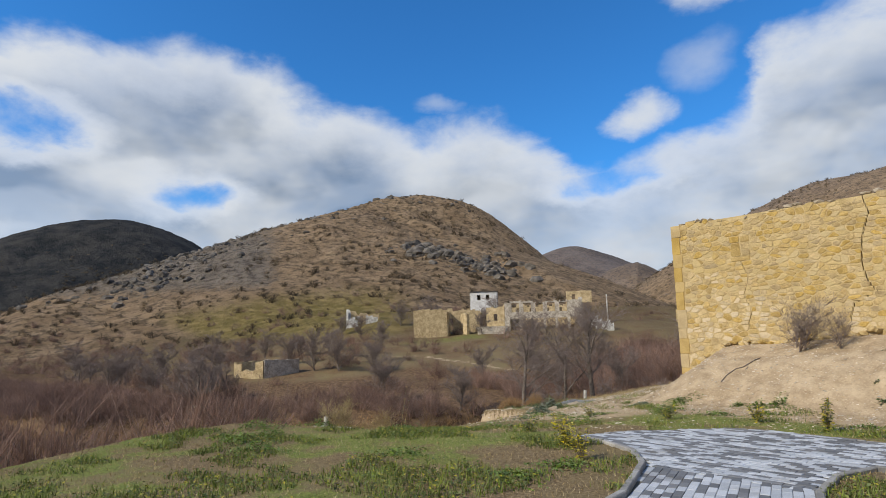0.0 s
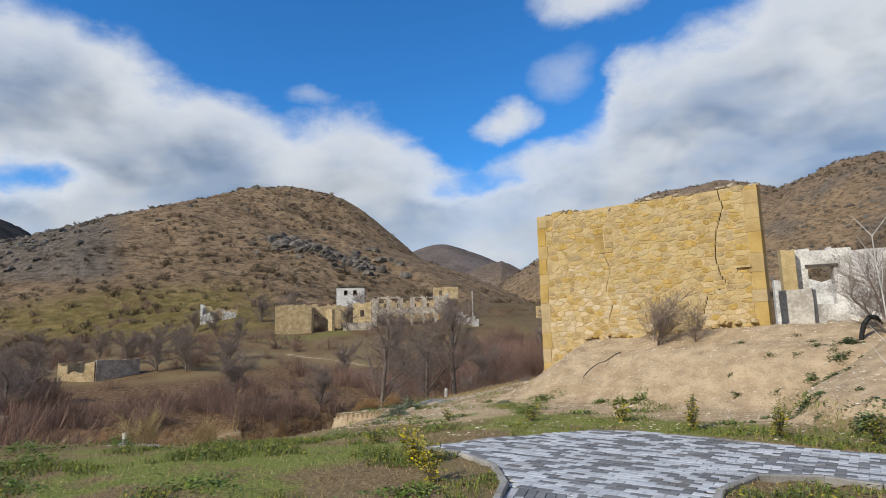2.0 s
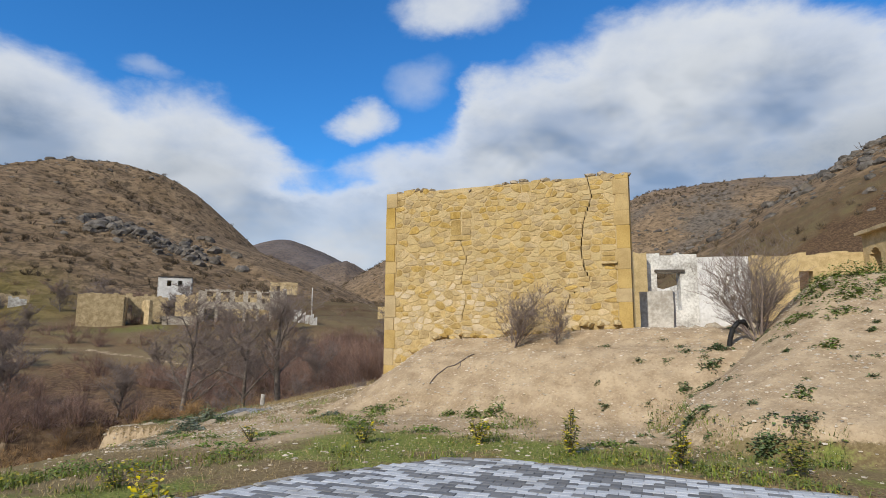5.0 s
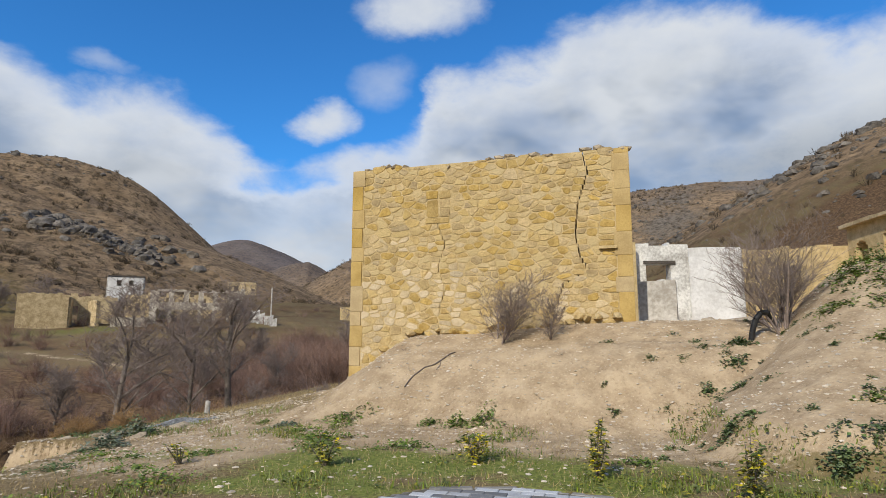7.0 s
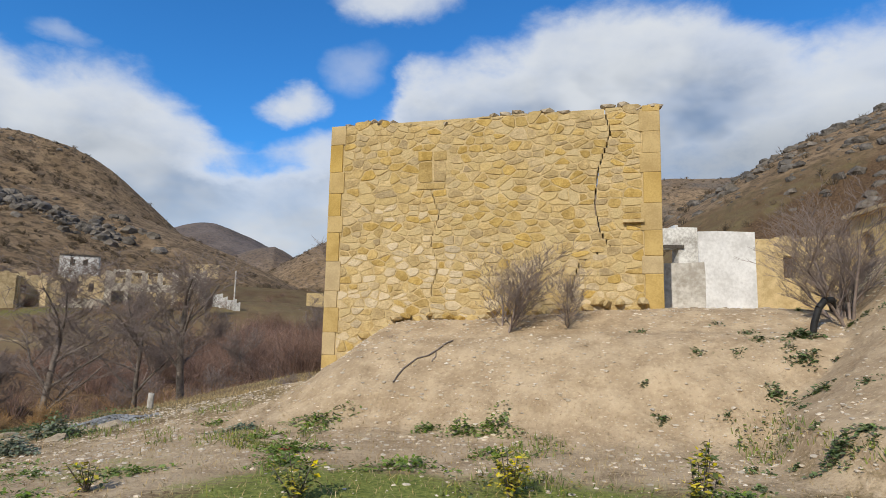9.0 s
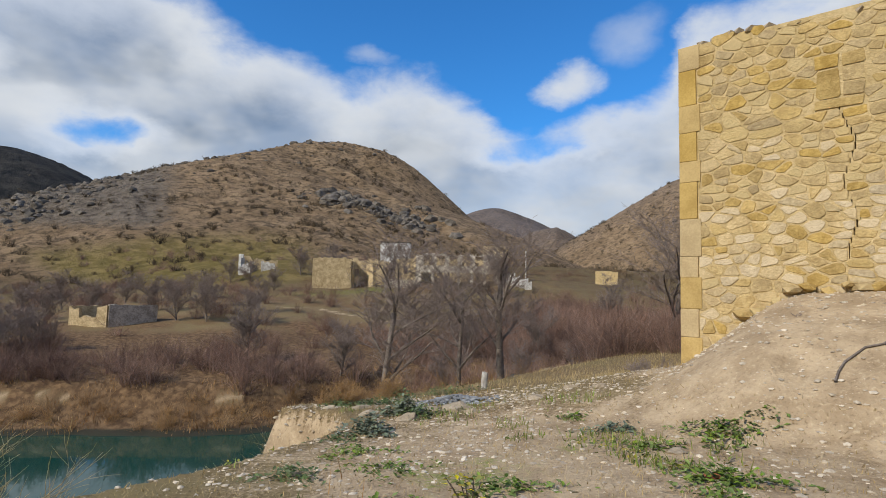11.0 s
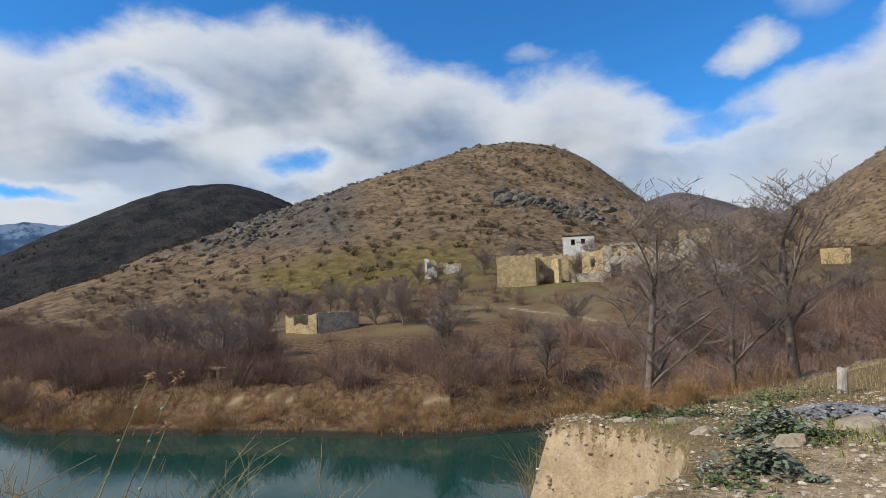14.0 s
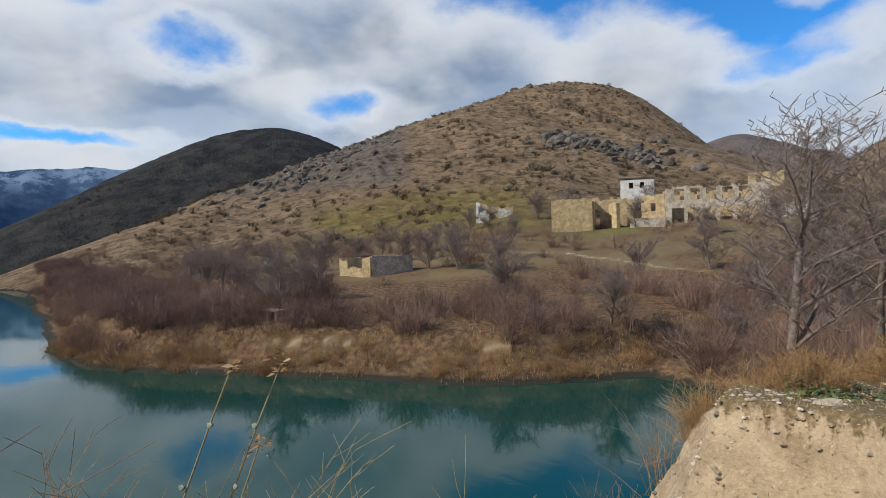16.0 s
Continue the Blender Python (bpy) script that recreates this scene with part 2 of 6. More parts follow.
def seg_dist(x, y, pts, closed=False):
    """Distance to a polyline, its signed side (left of travel positive) and the share of the way along."""
    best = np.full_like(x, 1e9)
    side = np.zeros_like(x)
    n = len(pts)
    for i in range(n if closed else n - 1):
        (ax, ay), (bx, by) = pts[i], pts[(i + 1) % n]
        dx, dy = bx - ax, by - ay
        t = np.clip(((x - ax) * dx + (y - ay) * dy) / (dx * dx + dy * dy), 0, 1)
        d = np.hypot(x - ax - t * dx, y - ay - t * dy)
        s = np.sign(dx * (y - ay) - dy * (x - ax))
        take = d < best
        best = np.where(take, d, best)
        side = np.where(take, s, side)
    return best, side


def inside(x, y, pts):
    c = np.zeros(x.shape, bool)
    n = len(pts)
    for i in range(n):
        (ax, ay), (bx, by) = pts[i], pts[(i + 1) % n]
        if ay == by:
            continue
        c ^= ((ay > y) != (by > y)) & (x < (bx - ax) * (y - ay) / (by - ay) + ax)
    return c


def lattice(ix, iy, seed):
    n = (ix.astype(np.int64) * 374761393 + iy.astype(np.int64) * 668265263 + seed * 974634777) & 0x7FFFFFFF
    n = ((n ^ (n >> 13)) * 1274126177) & 0x7FFFFFFF
    return ((n ^ (n >> 16)) & 0xFFFF) / 65535.0


def value_noise(x, y, seed=0):
    ix, iy = np.floor(x), np.floor(y)
    fx, fy = x - ix, y - iy
    fx, fy = fx * fx * (3 - 2 * fx), fy * fy * (3 - 2 * fy)
    a, b = lattice(ix, iy, seed), lattice(ix + 1, iy, seed)
    c, d = lattice(ix, iy + 1, seed), lattice(ix + 1, iy + 1, seed)
    return (a + (b - a) * fx) * (1 - fy) + (c + (d - c) * fx) * fy


def fbm(x, y, scale, octaves=5, seed=0, rough=0.5):
    t, amp, tot = 0.0, 1.0, 0.0
    for o in range(octaves):
        t = t + amp * value_noise(x * scale + 13.7 * o, y * scale - 7.1 * o, seed + o)
        tot += amp
        amp *= rough
        scale *= 2.03
    return t / tot - 0.5


def polar(a, d, e):
    """A summit at azimuth a (degrees, to the left of +y), distance d and elevation e seen from the walk."""
    return (-1 - d * math.sin(radians(a)), 4 + d * math.cos(radians(a)), 1.2 + d * math.tan(radians(e)))


RIDGES = [
    ([polar(39.5, 312, 13.3), polar(37, 322, 14.1), polar(34.5, 330, 14.4), polar(32.8, 330, 14.0)], 1.0, 26),
    ([polar(40.5, 309, 13.0), polar(41.5, 306, 12.6), polar(46.4, 290, 10.9), polar(51.5, 264, 9.3), polar(57, 240, 7.2), polar(64.3, 210, 4.4), polar(69.3, 190, 2.0), polar(75, 172, -0.6), polar(83, 158, -3.0)], 0.42, 14),
    ([polar(65, 610, 10.3), polar(62, 600, 10.7), polar(56, 640, 8)], 0.62, 40),
    ([polar(65, 610, 10.3), polar(70, 560, 7.9), polar(76, 500, 4.0), polar(82, 440, -0.5), polar(88, 400, -3.0)], 0.55, 20),
    ([polar(20.3, 720, 8.6), polar(14, 900, 6.2)], 0.55, 25),
    ([polar(14, 560, 6.8), polar(11, 560, 5.2), polar(6.5, 520, 7.9), polar(1.5, 500, 10.2), polar(-2, 490, 12.4), polar(-6, 480, 12.7), polar(-11, 480, 11.2), polar(-17, 470, 12.9), polar(-24, 470, 13.4), polar(-32, 520, 13.0)], 0.62, 24),
    ([polar(-29, 240, 9.6), polar(-34, 215, 13.6), polar(-43, 200, 17.4), polar(-60, 200, 20), polar(-100, 300, 16)], 0.6, 14),
    ([polar(-100, 300, 16), polar(-150, 420, 12), polar(170, 500, 9), polar(120, 600, 8)], 0.4, 40),
]


def ridge_height(x, y, pts, slope, round_top):
    best = np.full_like(x, -200.0)
    for i in range(len(pts) - 1):
        (ax, ay, az_), (bx, by, bz) = pts[i], pts[i + 1]
        dx, dy = bx - ax, by - ay
        t = np.clip(((x - ax) * dx + (y - ay) * dy) / (dx * dx + dy * dy), 0, 1)
        d = np.hypot(x - ax - t * dx, y - ay - t * dy)
        z = az_ + (bz - az_) * t - slope * (np.sqrt(d * d + round_top * round_top) - round_top)
        best = np.maximum(best, z)
    return best


WALL_A, WALL_B = (-1.40, 16.03), (4.40, 14.30)
WALL_L = math.hypot(WALL_B[0] - WALL_A[0], WALL_B[1] - WALL_A[1])
WU = ((WALL_B[0] - WALL_A[0]) / WALL_L, (WALL_B[1] - WALL_A[1]) / WALL_L)
WN = (WU[1], -WU[0])


def plateau(x, y):
    """The near ground: lawn, the mound before the wall and the bank beside it."""
    z = -0.11 * np.logaddexp(0, (-x - 1.0) * 2) / 2 * (0.18 + 0.82 * smooth(y, 5.5, 8.8)) - 0.02 * np.clip(y - 8, 0, 12)
    u = (x - WALL_A[0]) * WU[0] + (y - WALL_A[1]) * WU[1]
    v = (x - WALL_A[0]) * WN[0] + (y - WALL_A[1]) * WN[1]
    top = 0.15 + 1.15 * smooth(u, -0.3, 1.7) + 0.30 * smooth(u, 1.5, 6.5) - 0.5 * smooth(-u, 0.0, 2.6) - 0.85 * smooth(-u, 2.0, 6.0)
    wob = 0.35 * fbm(x, y, 0.5, 4, 3)
    vv = v + wob - 0.25 * fbm(x, y, 1.7, 3, 5)
    front = 1 - 0.17 * smooth(v, 0.1, 1.4) - 0.83 * smooth(vv, 1.15, 4.3)
    back = 1 - smooth(-v, 0.6, 5.0) * (1 - smooth(u, 3.5, 6.5))
    mound = (top + 0.7) * front * back - 0.7
    d = (x - 3.6) * 0.5 + (y - 8.6) * 0.86
    ga, gb = (3.3, 9.4), (5.9, 13.0)
    gx, gy = gb[0] - ga[0], gb[1] - ga[1]
    gl = math.hypot(gx, gy)
    gs = ((x - ga[0]) * gy - (y - ga[1]) * gx) / gl
    bank = np.minimum(0.43 * np.clip(d, 0, 99), 2.6 + 0.09 * np.clip(d - 6, 0, 40)) * smooth(gs, -1.3, 1.7)
    bank = bank - 1.2 * (1 - smooth(bank, 0.0, 0.45))
    hi = np.maximum(mound, bank)
    k = 0.12
    h = np.logaddexp(z / k, hi / k) * k
    rough = 0.03 * fbm(x, y, 1.2, 4, 11) + 0.05 * fbm(x, y, 4.0, 4, 21) * smooth(hi, 0.1, 0.6)
    lawn = inside(x, y, PAVED_WIDE)
    return h + np.where(lawn, 0.0, rough)


TRACK = [(-58, 53), (-55, 55.5), (-51, 60.5), (-44, 64), (-32, 61.5), (-22, 61)]
PAVED = [(0.05, -9.0), (0.25, 1.0), (0.45, 3.0), (0.25, 4.6), (-0.1, 5.4), (-0.7, 5.95), (-1.55, 6.2), (-0.7, 7.25), (0.7, 8.3), (1.5, 8.35),
         (3.2, 7.65), (5.2, 6.85), (9.0, 5.3), (9.0, 2.9), (5.2, 4.7), (3.4, 5.6), (2.75, 5.5), (2.35, 4.8), (2.2, 3.9), (2.3, 1.5), (2.6, -9.0)]
PAVED_WIDE = [(-0.4, -9), (-0.3, 3), (-2.0, 6.2), (0.7, 8.7), (9.5, 5.6), (9.5, 2.5), (2.8, 5), (2.9, -9)]


def height(x, y):
    x, y = np.asarray(x, float), np.asarray(y, float)
    zp = plateau(x, y)
    d, _ = seg_dist(x, y, EDGE, True)
    ins = inside(x, y, EDGE)
    dn = np.where(ins, 0, d) + 0.0
    wav = 0.5 * fbm(x, y, 0.45, 4, 31) + 0.3 * fbm(x, y, 1.6, 3, 33)
    dn = np.clip(dn + np.where(dn > 0.02, wav * smooth(dn, 0, 1.2), 0), 0, 1e9)
    gully = np.exp(-(((x + 6.5) / 1.8) ** 2 + ((y - 13.4) / 1.7) ** 2))
    north = smooth(y, 14.6, 17.0)
    south_fall = np.interp(dn, [0, 0.35, 1.2, 2.4, 4.0, 9, 200], [0, 0.65, 1.9, 3.8, 6.0, 10.5, 60]) + 1.1 * gully * smooth(dn, 0, 0.5)
    north_fall = np.interp(dn, [0, 0.5, 2.0, 3.4, 5.5, 8, 200], [0, 0.15, 0.6, 1.1, 4.5, 7.5, 40])
    deep = smooth(y, 28, 40)
    north_fall = north_fall * (1 - deep) + deep * np.interp(dn, [0, 3, 10, 25, 300], [0, 1.0, 3.5, 6.0, 8])
    fall = south_fall * (1 - north) + north_fall * north
    fall = fall + 4.5 * smooth(-x, 8.5, 10.4) * north * (1 - deep)
    fall = fall + (0.22 * fbm(x, y, 4.5, 4, 47) + 0.5 * fbm(x, y, 0.8, 4, 41) + 0.55 * np.abs(fbm(x, y, 1.5, 4, 43))) * smooth(dn, 0.15, 1.0)
    zn = zp - fall
    s, side = seg_dist(x, y, SHORE)
    q = s * side
    q = q + 2.2 * fbm(x, y, 0.12, 4, 51)
    steps = np.interp(q, [-40, -6, 0, 2.2, 3.4, 8, 22, 57, 76, 110, 400], [-4, -2.2, 0, 0.6, 2.1, 2.7, 4.0, 8.6, 14.0, 15, 16])
    zf = WATER + steps + 0.5 * fbm(x, y, 0.25, 4, 61) * smooth(q, 3, 10)
    zf = zf + 3.6 * np.exp(-((x + 24) ** 2 + (y - 98) ** 2) / 900.0)
    out = np.hypot(x + 1, y - 4) > 70
    if out.any():
        xo, yo, zo = x[out], y[out], zf[out]
        dist, azr = np.hypot(xo + 1, yo - 4), np.degrees(np.arctan2(-(xo + 1), yo - 4))
        lumps = smooth(dist, 90, 200) * (6.5 * fbm(xo, yo, 0.022, 6, 71, 0.55) + 3.0 * np.abs(fbm(xo, yo, 0.07, 5, 72, 0.6))) * (1 - 0.75 * np.exp(-((azr - 23) / 5.5) ** 2))
        for r in RIDGES:
            zr = ridge_height(xo, yo, *r)
            zr = zr + lumps * smooth(zr, -5, 25)
            zo = np.where(zr > -100, np.logaddexp(zo / 1.6, zr / 1.6) * 1.6, zo)
        zf[out] = zo
    floor_ = -9.5 + 3.6 * smooth(y, 40, 52) * smooth(x, -30, -17)
    z = np.maximum(np.maximum(zn, zf), floor_)
    return z, zn, zf, q, dn


def patch(x, y, ax, ay, r):
    return np.exp(-(((x - ax) ** 2 + (y - ay) ** 2) / (r * r)))


def make_ground():
    fine_az = np.concatenate([np.linspace(-58, 98, 900), np.linspace(98, 302, 130)[1:-1]])
    rad = np.concatenate([np.linspace(0.3, 4, 14)[:-1], 4 * np.exp(np.linspace(0, math.log(30 / 4), 210))[:-1], 30 * np.exp(np.linspace(0, math.log(1800 / 30), 250))])
    a, r = np.meshgrid(np.radians(fine_az), rad, indexing="xy")
    cx, cy = 1.25, 3.0
    x, y = cx - r * np.sin(a), cy + r * np.cos(a)
    z, zn, zf, q, dn = height(x, y)
    z = np.where(inside(x, y, PAVED), -0.06, z)
    nr, na = x.shape
    verts = np.stack([x.ravel(), y.ravel(), z.ravel()], 1)
    verts = np.vstack([verts, [[cx, cy, -0.06]]])
    i, j = np.meshgrid(np.arange(nr - 1), np.arange(na), indexing="ij")
    j2 = (j + 1) % na
    quads = np.stack([i * na + j, (i + 1) * na + j, (i + 1) * na + j2, i * na + j2], -1).reshape(-1, 4)[:, ::-1]
    tris = [(nr * na, int(k), int((k + 1) % na)) for k in range(na)]
    me = bpy.data.meshes.new("ground")
    me.from_pydata(verts.tolist(), [], quads.tolist() + tris)
    me.polygons.foreach_set("use_smooth", [True] * len(me.polygons))
    near = zn >= zf
    u = (x - WALL_A[0]) * WU[0] + (y - WALL_A[1]) * WU[1]
    v = (x - WALL_A[0]) * WN[0] + (y - WALL_A[1]) * WN[1]
    plateau_in = near & (dn < 0.05)
    fields = {}
    lumps = fbm(x, y, 0.35, 4, 81)
    mound = smooth(z + 0.11 * np.clip(-x - 1, 0, 99) * (0.18 + 0.82 * smooth(y, 5.5, 8.8)), 0.12, 0.4)
    bare = np.clip(mound + smooth(y, 9.0, 11.5) * 0.28 + smooth(y, 8.3, 9.4) * smooth(x, -0.5, 1.8) * 0.5 + 0.8 * patch(x, y, -2.0, 11.5, 2.5), 0, 1)
    cliff = near & (dn >= 0.05) & (dn < 3.5)
    fields["soil"] = np.where(plateau_in, bare * (1 - 0.8 * smooth(-v, 0.5, 3) * (1 - smooth(u, 4, 6))), np.where(cliff, 0.95 * (1 - smooth(dn, 0.9, 2.2) * (1 - 0.7 * smooth(y, 12, 13))), 0.62 * smooth(x, -47, -40) * np.exp(-((q - 2.9) / 0.6) ** 2) * smooth(fbm(x, y, 0.7, 3, 19), -0.08, 0.12) + (0.55 + 0.5 * fbm(x, y, 0.3, 3, 20)) * np.exp(-(seg_dist(x, y, TRACK)[0] / 0.7) ** 2)))
    lawn = np.clip(0.34 * (1 - smooth(y, 8.5, 11.0)) + 1.5 * lumps + 0.9 * fbm(x, y, 1.5, 4, 83), 0, 1) * (1 - mound)
    lawn = lawn + 0.75 * patch(x, y, -0.6, 9.6, 1.3) + 0.6 * patch(x, y, 2.2, 9.1, 1.2) + 0.5 * patch(x, y, 9, 15, 3.0)
    village = 0.75 * smooth(q, 36, 46) * (1 - smooth(q, 54, 62)) * patch(x, y, -42, 74, 16)
    fields["grass"] = np.where(plateau_in, lawn, village * (zf > zn))
    fields["litter"] = np.where(near & (dn > 0.6), smooth(dn, 0.8, 2.4), 0) + np.where(~near, np.clip(smooth(q, -1, 3) * (1 - 0.6 * smooth(q, 14, 26)) + lumps * 0.8, 0, 1), 0)
    dist = np.hypot(x + 1, y - 4)
    fields["litter"] = np.maximum(fields["litter"], np.where(near & (dn < 1.0), 0, 0.9 * (1 - smooth(z, -3.5, -1.5))))
    fields["scree"] = np.where(near, 0, smooth(dist, 120, 165))
    azd = np.degrees(np.arctan2(-(x + 1), y - 4))
    fields["moss"] = np.where(near, 0, smooth(q, 50, 62) * smooth(azd, 30, 42) * (1 - smooth(dist, 150, 190)) * 0.7)
    fields["rock"] = np.where(near, 0, np.clip((0.2 + 0.22 * smooth(-azd, 5, 15)) * smooth(dist, 140, 220) + 0.9 * fbm(x, y, 0.03, 5, 91) + 0.55 * patch(azd, dist, 34, 245, 1.0) , 0, 1) * smooth(dist, 130, 200))
    crest = ridge_height(x, y, *RIDGES[1])
    fields["rock"] = np.maximum(fields["rock"], np.where(near | (dist > 400), 0, smooth(z - crest, -7, -1) * smooth(azd, 44, 52) * smooth(z, 8, 22) * 0.6))
    fields["rock"] = np.maximum(fields["rock"], np.where(near, 0, np.exp(-((azd - 29) / 6) ** 2 - ((dist - 225) / 22) ** 2) * 0.45))
    # where that cloud shadow goes into the ground colour
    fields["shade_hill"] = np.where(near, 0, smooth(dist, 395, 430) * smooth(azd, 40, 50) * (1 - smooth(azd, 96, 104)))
    fields["wet"] = (1 - smooth(z, WATER + 0.05, WATER + 0.35))
    fields["litter"] = fields["litter"] * (1 - np.clip(fields["soil"], 0, 1))
    # amount of painted haze, rising with distance outside the left hills
    fields["haze_tint"] = np.where(near, 0, smooth(dist, 360, 620) * (1 - smooth(azd, 24, 30)))
    fields["far"] = smooth(dist, 60, 140)
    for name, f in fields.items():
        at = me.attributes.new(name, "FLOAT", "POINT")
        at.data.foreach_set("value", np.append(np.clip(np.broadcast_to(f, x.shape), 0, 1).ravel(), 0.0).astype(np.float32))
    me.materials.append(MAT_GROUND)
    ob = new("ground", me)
    return tagged(ob, "rough grassy soil falling to a river and rising to dry hills", "ground", kind="structure")


def z_at(x, y):
    return float(height(np.array([x]), np.array([y]))[0][0])


make_ground()

wm = bpy.data.meshes.new("water")
wm.from_pydata([(-900, -200, WATER), (30, -200, WATER), (30, 200, WATER), (-900, 200, WATER)], [], [(0, 1, 2, 3)])
wm.materials.append(MAT_WATER)
tagged(new("water", wm), "calm green river water reflecting the sky", "water", kind="structure")


# ---- builders ----
class Soup:
    """Collects points and faces for one mesh."""

    def __init__(self):
        self.v, self.f = [], []

    def add(self, verts, faces):
        o = len(self.v)
        self.v.extend(tuple(map(float, p)) for p in verts)
        self.f.extend(tuple(o + i for i in q) for q in faces)

    def box(self, m, sx, sy, sz):
        """A box with its base centre at the pose m."""
        pts = [m @ Vector((x * sx / 2, y * sy / 2, z * sz)) for z in (0, 1) for x, y in ((-1, -1), (1, -1), (1, 1), (-1, 1))]
        self.add(pts, [(3, 2, 1, 0), (4, 5, 6, 7), (0, 1, 5, 4), (1, 2, 6, 5), (2, 3, 7, 6), (3, 0, 4, 7)])

    def mesh(self, name, mat, smooth_faces=False):
        me = bpy.data.meshes.new(name)
        me.from_pydata(self.v, [], self.f)
        if smooth_faces:
            me.polygons.foreach_set("use_smooth", [True] * len(me.polygons))
        for one in mat if isinstance(mat, (list, tuple)) else [mat]:
            me.materials.append(one)
        me.update()
        return me


def arrays(name, verts, faces, mat, smooth_faces=False):
    me = bpy.data.meshes.new(name)
    me.from_pydata(np.asarray(verts).tolist(), [], np.asarray(faces).tolist())
    if smooth_faces:
        me.polygons.foreach_set("use_smooth", [True] * len(me.polygons))
    me.materials.append(mat)
    me.update()
    return me


def part(name, me, parent, label=""):
    ob = new(name, me)
    ob.parent = parent
    return tagged(ob, label) if label else ob


def thing(name, label, category, at=(0, 0, 0), turn=0.0, group="", kind=""):
    ob = new(name)
    ob.empty_display_size = 0.1
    ob.matrix_basis = pose(*at, 0, 0, turn)
    return tagged(ob, label, category, group, kind)


def tubes(p0, p1, r0, r1, sides=3):
    """Tapered tubes from p0 to p1 (n x 3 arrays) as one set of points and quads."""
    p0, p1 = np.asarray(p0, float), np.asarray(p1, float)
    r0, r1 = np.asarray(r0, float), np.asarray(r1, float)
    d = p1 - p0
    d /= np.linalg.norm(d, axis=1, keepdims=True) + 1e-9
    ref = np.where(np.abs(d[:, 2:3]) < 0.9, np.array([[0, 0, 1.0]]), np.array([[1.0, 0, 0]]))
    a = np.cross(d, ref)
    a /= np.linalg.norm(a, axis=1, keepdims=True) + 1e-9
    b = np.cross(d, a)
    ang = np.arange(sides) * 2 * math.pi / sides
    ring = a[:, None, :] * np.cos(ang)[None, :, None] + b[:, None, :] * np.sin(ang)[None, :, None]
    v = np.concatenate([p0[:, None] + ring * r0[:, None, None], p1[:, None] + ring * r1[:, None, None]], 1)
    n = len(p0)
    base = (np.arange(n) * 2 * sides)[:, None]
    k = np.arange(sides)[None, :]
    k2 = (k + 1) % sides
    q = np.stack([base + k, base + k2, base + sides + k2, base + sides + k], -1).reshape(-1, 4)
    return v.reshape(-1, 3), q


def grow_tree(rng, tall, girth, spread=0.9, levels=4, lean=(0, 0), fork=0.35, twigs=1.0, thin=0.004):
    """Segments of a bare tree: (start, end, radius, radius, level)."""
    out = []

    def limb(p, d, length, r, level):
        n = 5 if level == 0 else 4 if level < 3 else 2
        bend = Vector((rng.gauss(0, 1), rng.gauss(0, 1), rng.gauss(0, 0.6)))
        for i in range(n):
            d = (d + bend * (0.02 if level == 0 else 0.09) + Vector((rng.gauss(0, 0.13), rng.gauss(0, 0.13), 0.05 + rng.gauss(0, 0.05))) * (0.6 if level == 0 else 1.0)).normalized()
            e = p + d * (length / n)
            r1 = r * (0.9 if level == 0 else 0.82)
            out.append((tuple(p), tuple(e), r, r1, level))
            p, r = e, r1
            if level < levels and (level > 0 or (i + 1) / n >= fork):
                kids = 2 if level < 2 else (2 if rng.random() < twigs else 1)
                for _ in range(kids):
                    a = rng.uniform(0, 2 * math.pi)
                    side = Vector((math.cos(a), math.sin(a), 0.12))
                    k = (d * 0.75 + side * spread * rng.uniform(0.6, 1.1)).normalized()
                    limb(e, k, length * rng.uniform(0.42, 0.62), r * rng.uniform(0.45, 0.62), level + 1)

    limb(Vector((0, 0, -0.25)), Vector((lean[0], lean[1], 1)).normalized(), tall * 0.62, girth, 0)
    top = max(math.hypot(math.hypot(s[1][0], s[1][1]) * 0.8, s[1][2]) for s in out)
    k = tall / top
    return [(tuple(np.array(a) * k), tuple(np.array(b) * k), max(r, thin), max(q, thin * 0.7), l) for a, b, r, q, l in out]


def tree_meshes(name, segs, bark, twig):
    trunk = [s for s in segs if s[4] <= 1]
    crown = [s for s in segs if s[4] > 1]
    made = []
    for nm, some, sides, mat in ((name + "_trunk", trunk, 7, bark), (name + "_branches", crown, 3, twig)):
        v, f = tubes([s[0] for s in some], [s[1] for s in some], [s[2] for s in some], [s[3] for s in some], sides)
        made.append(arrays(nm, v, f, mat, True))
    return made


def leaves(rng, centres, size, flat=0.4):
    """Small pointed leaves, two triangles each, at the given places."""
    c = np.asarray(centres)
    n = len(c)
    a = rng.uniform(0, 2 * np.pi, n)
    up = rng.uniform(-0.5, 1.0, n) * (1 - flat)
    d = np.stack([np.cos(a), np.sin(a), up], 1)
    d /= np.linalg.norm(d, axis=1, keepdims=True)
    s = np.cross(d, np.array([0, 0, 1.0]))
    s /= np.linalg.norm(s, axis=1, keepdims=True) + 1e-9
    s = s + np.stack([np.zeros(n), np.zeros(n), rng.uniform(-0.6, 0.6, n)], 1)
    L = size * rng.uniform(0.6, 1.3, (n, 1))
    v = np.stack([c, c + d * L * 0.5 + s * L * 0.24, c + d * L + np.array([0, 0, -0.15]) * L, c + d * L * 0.5 - s * L * 0.24], 1).reshape(-1, 3)
    f = np.arange(4 * n).reshape(-1, 4)
    return v, f


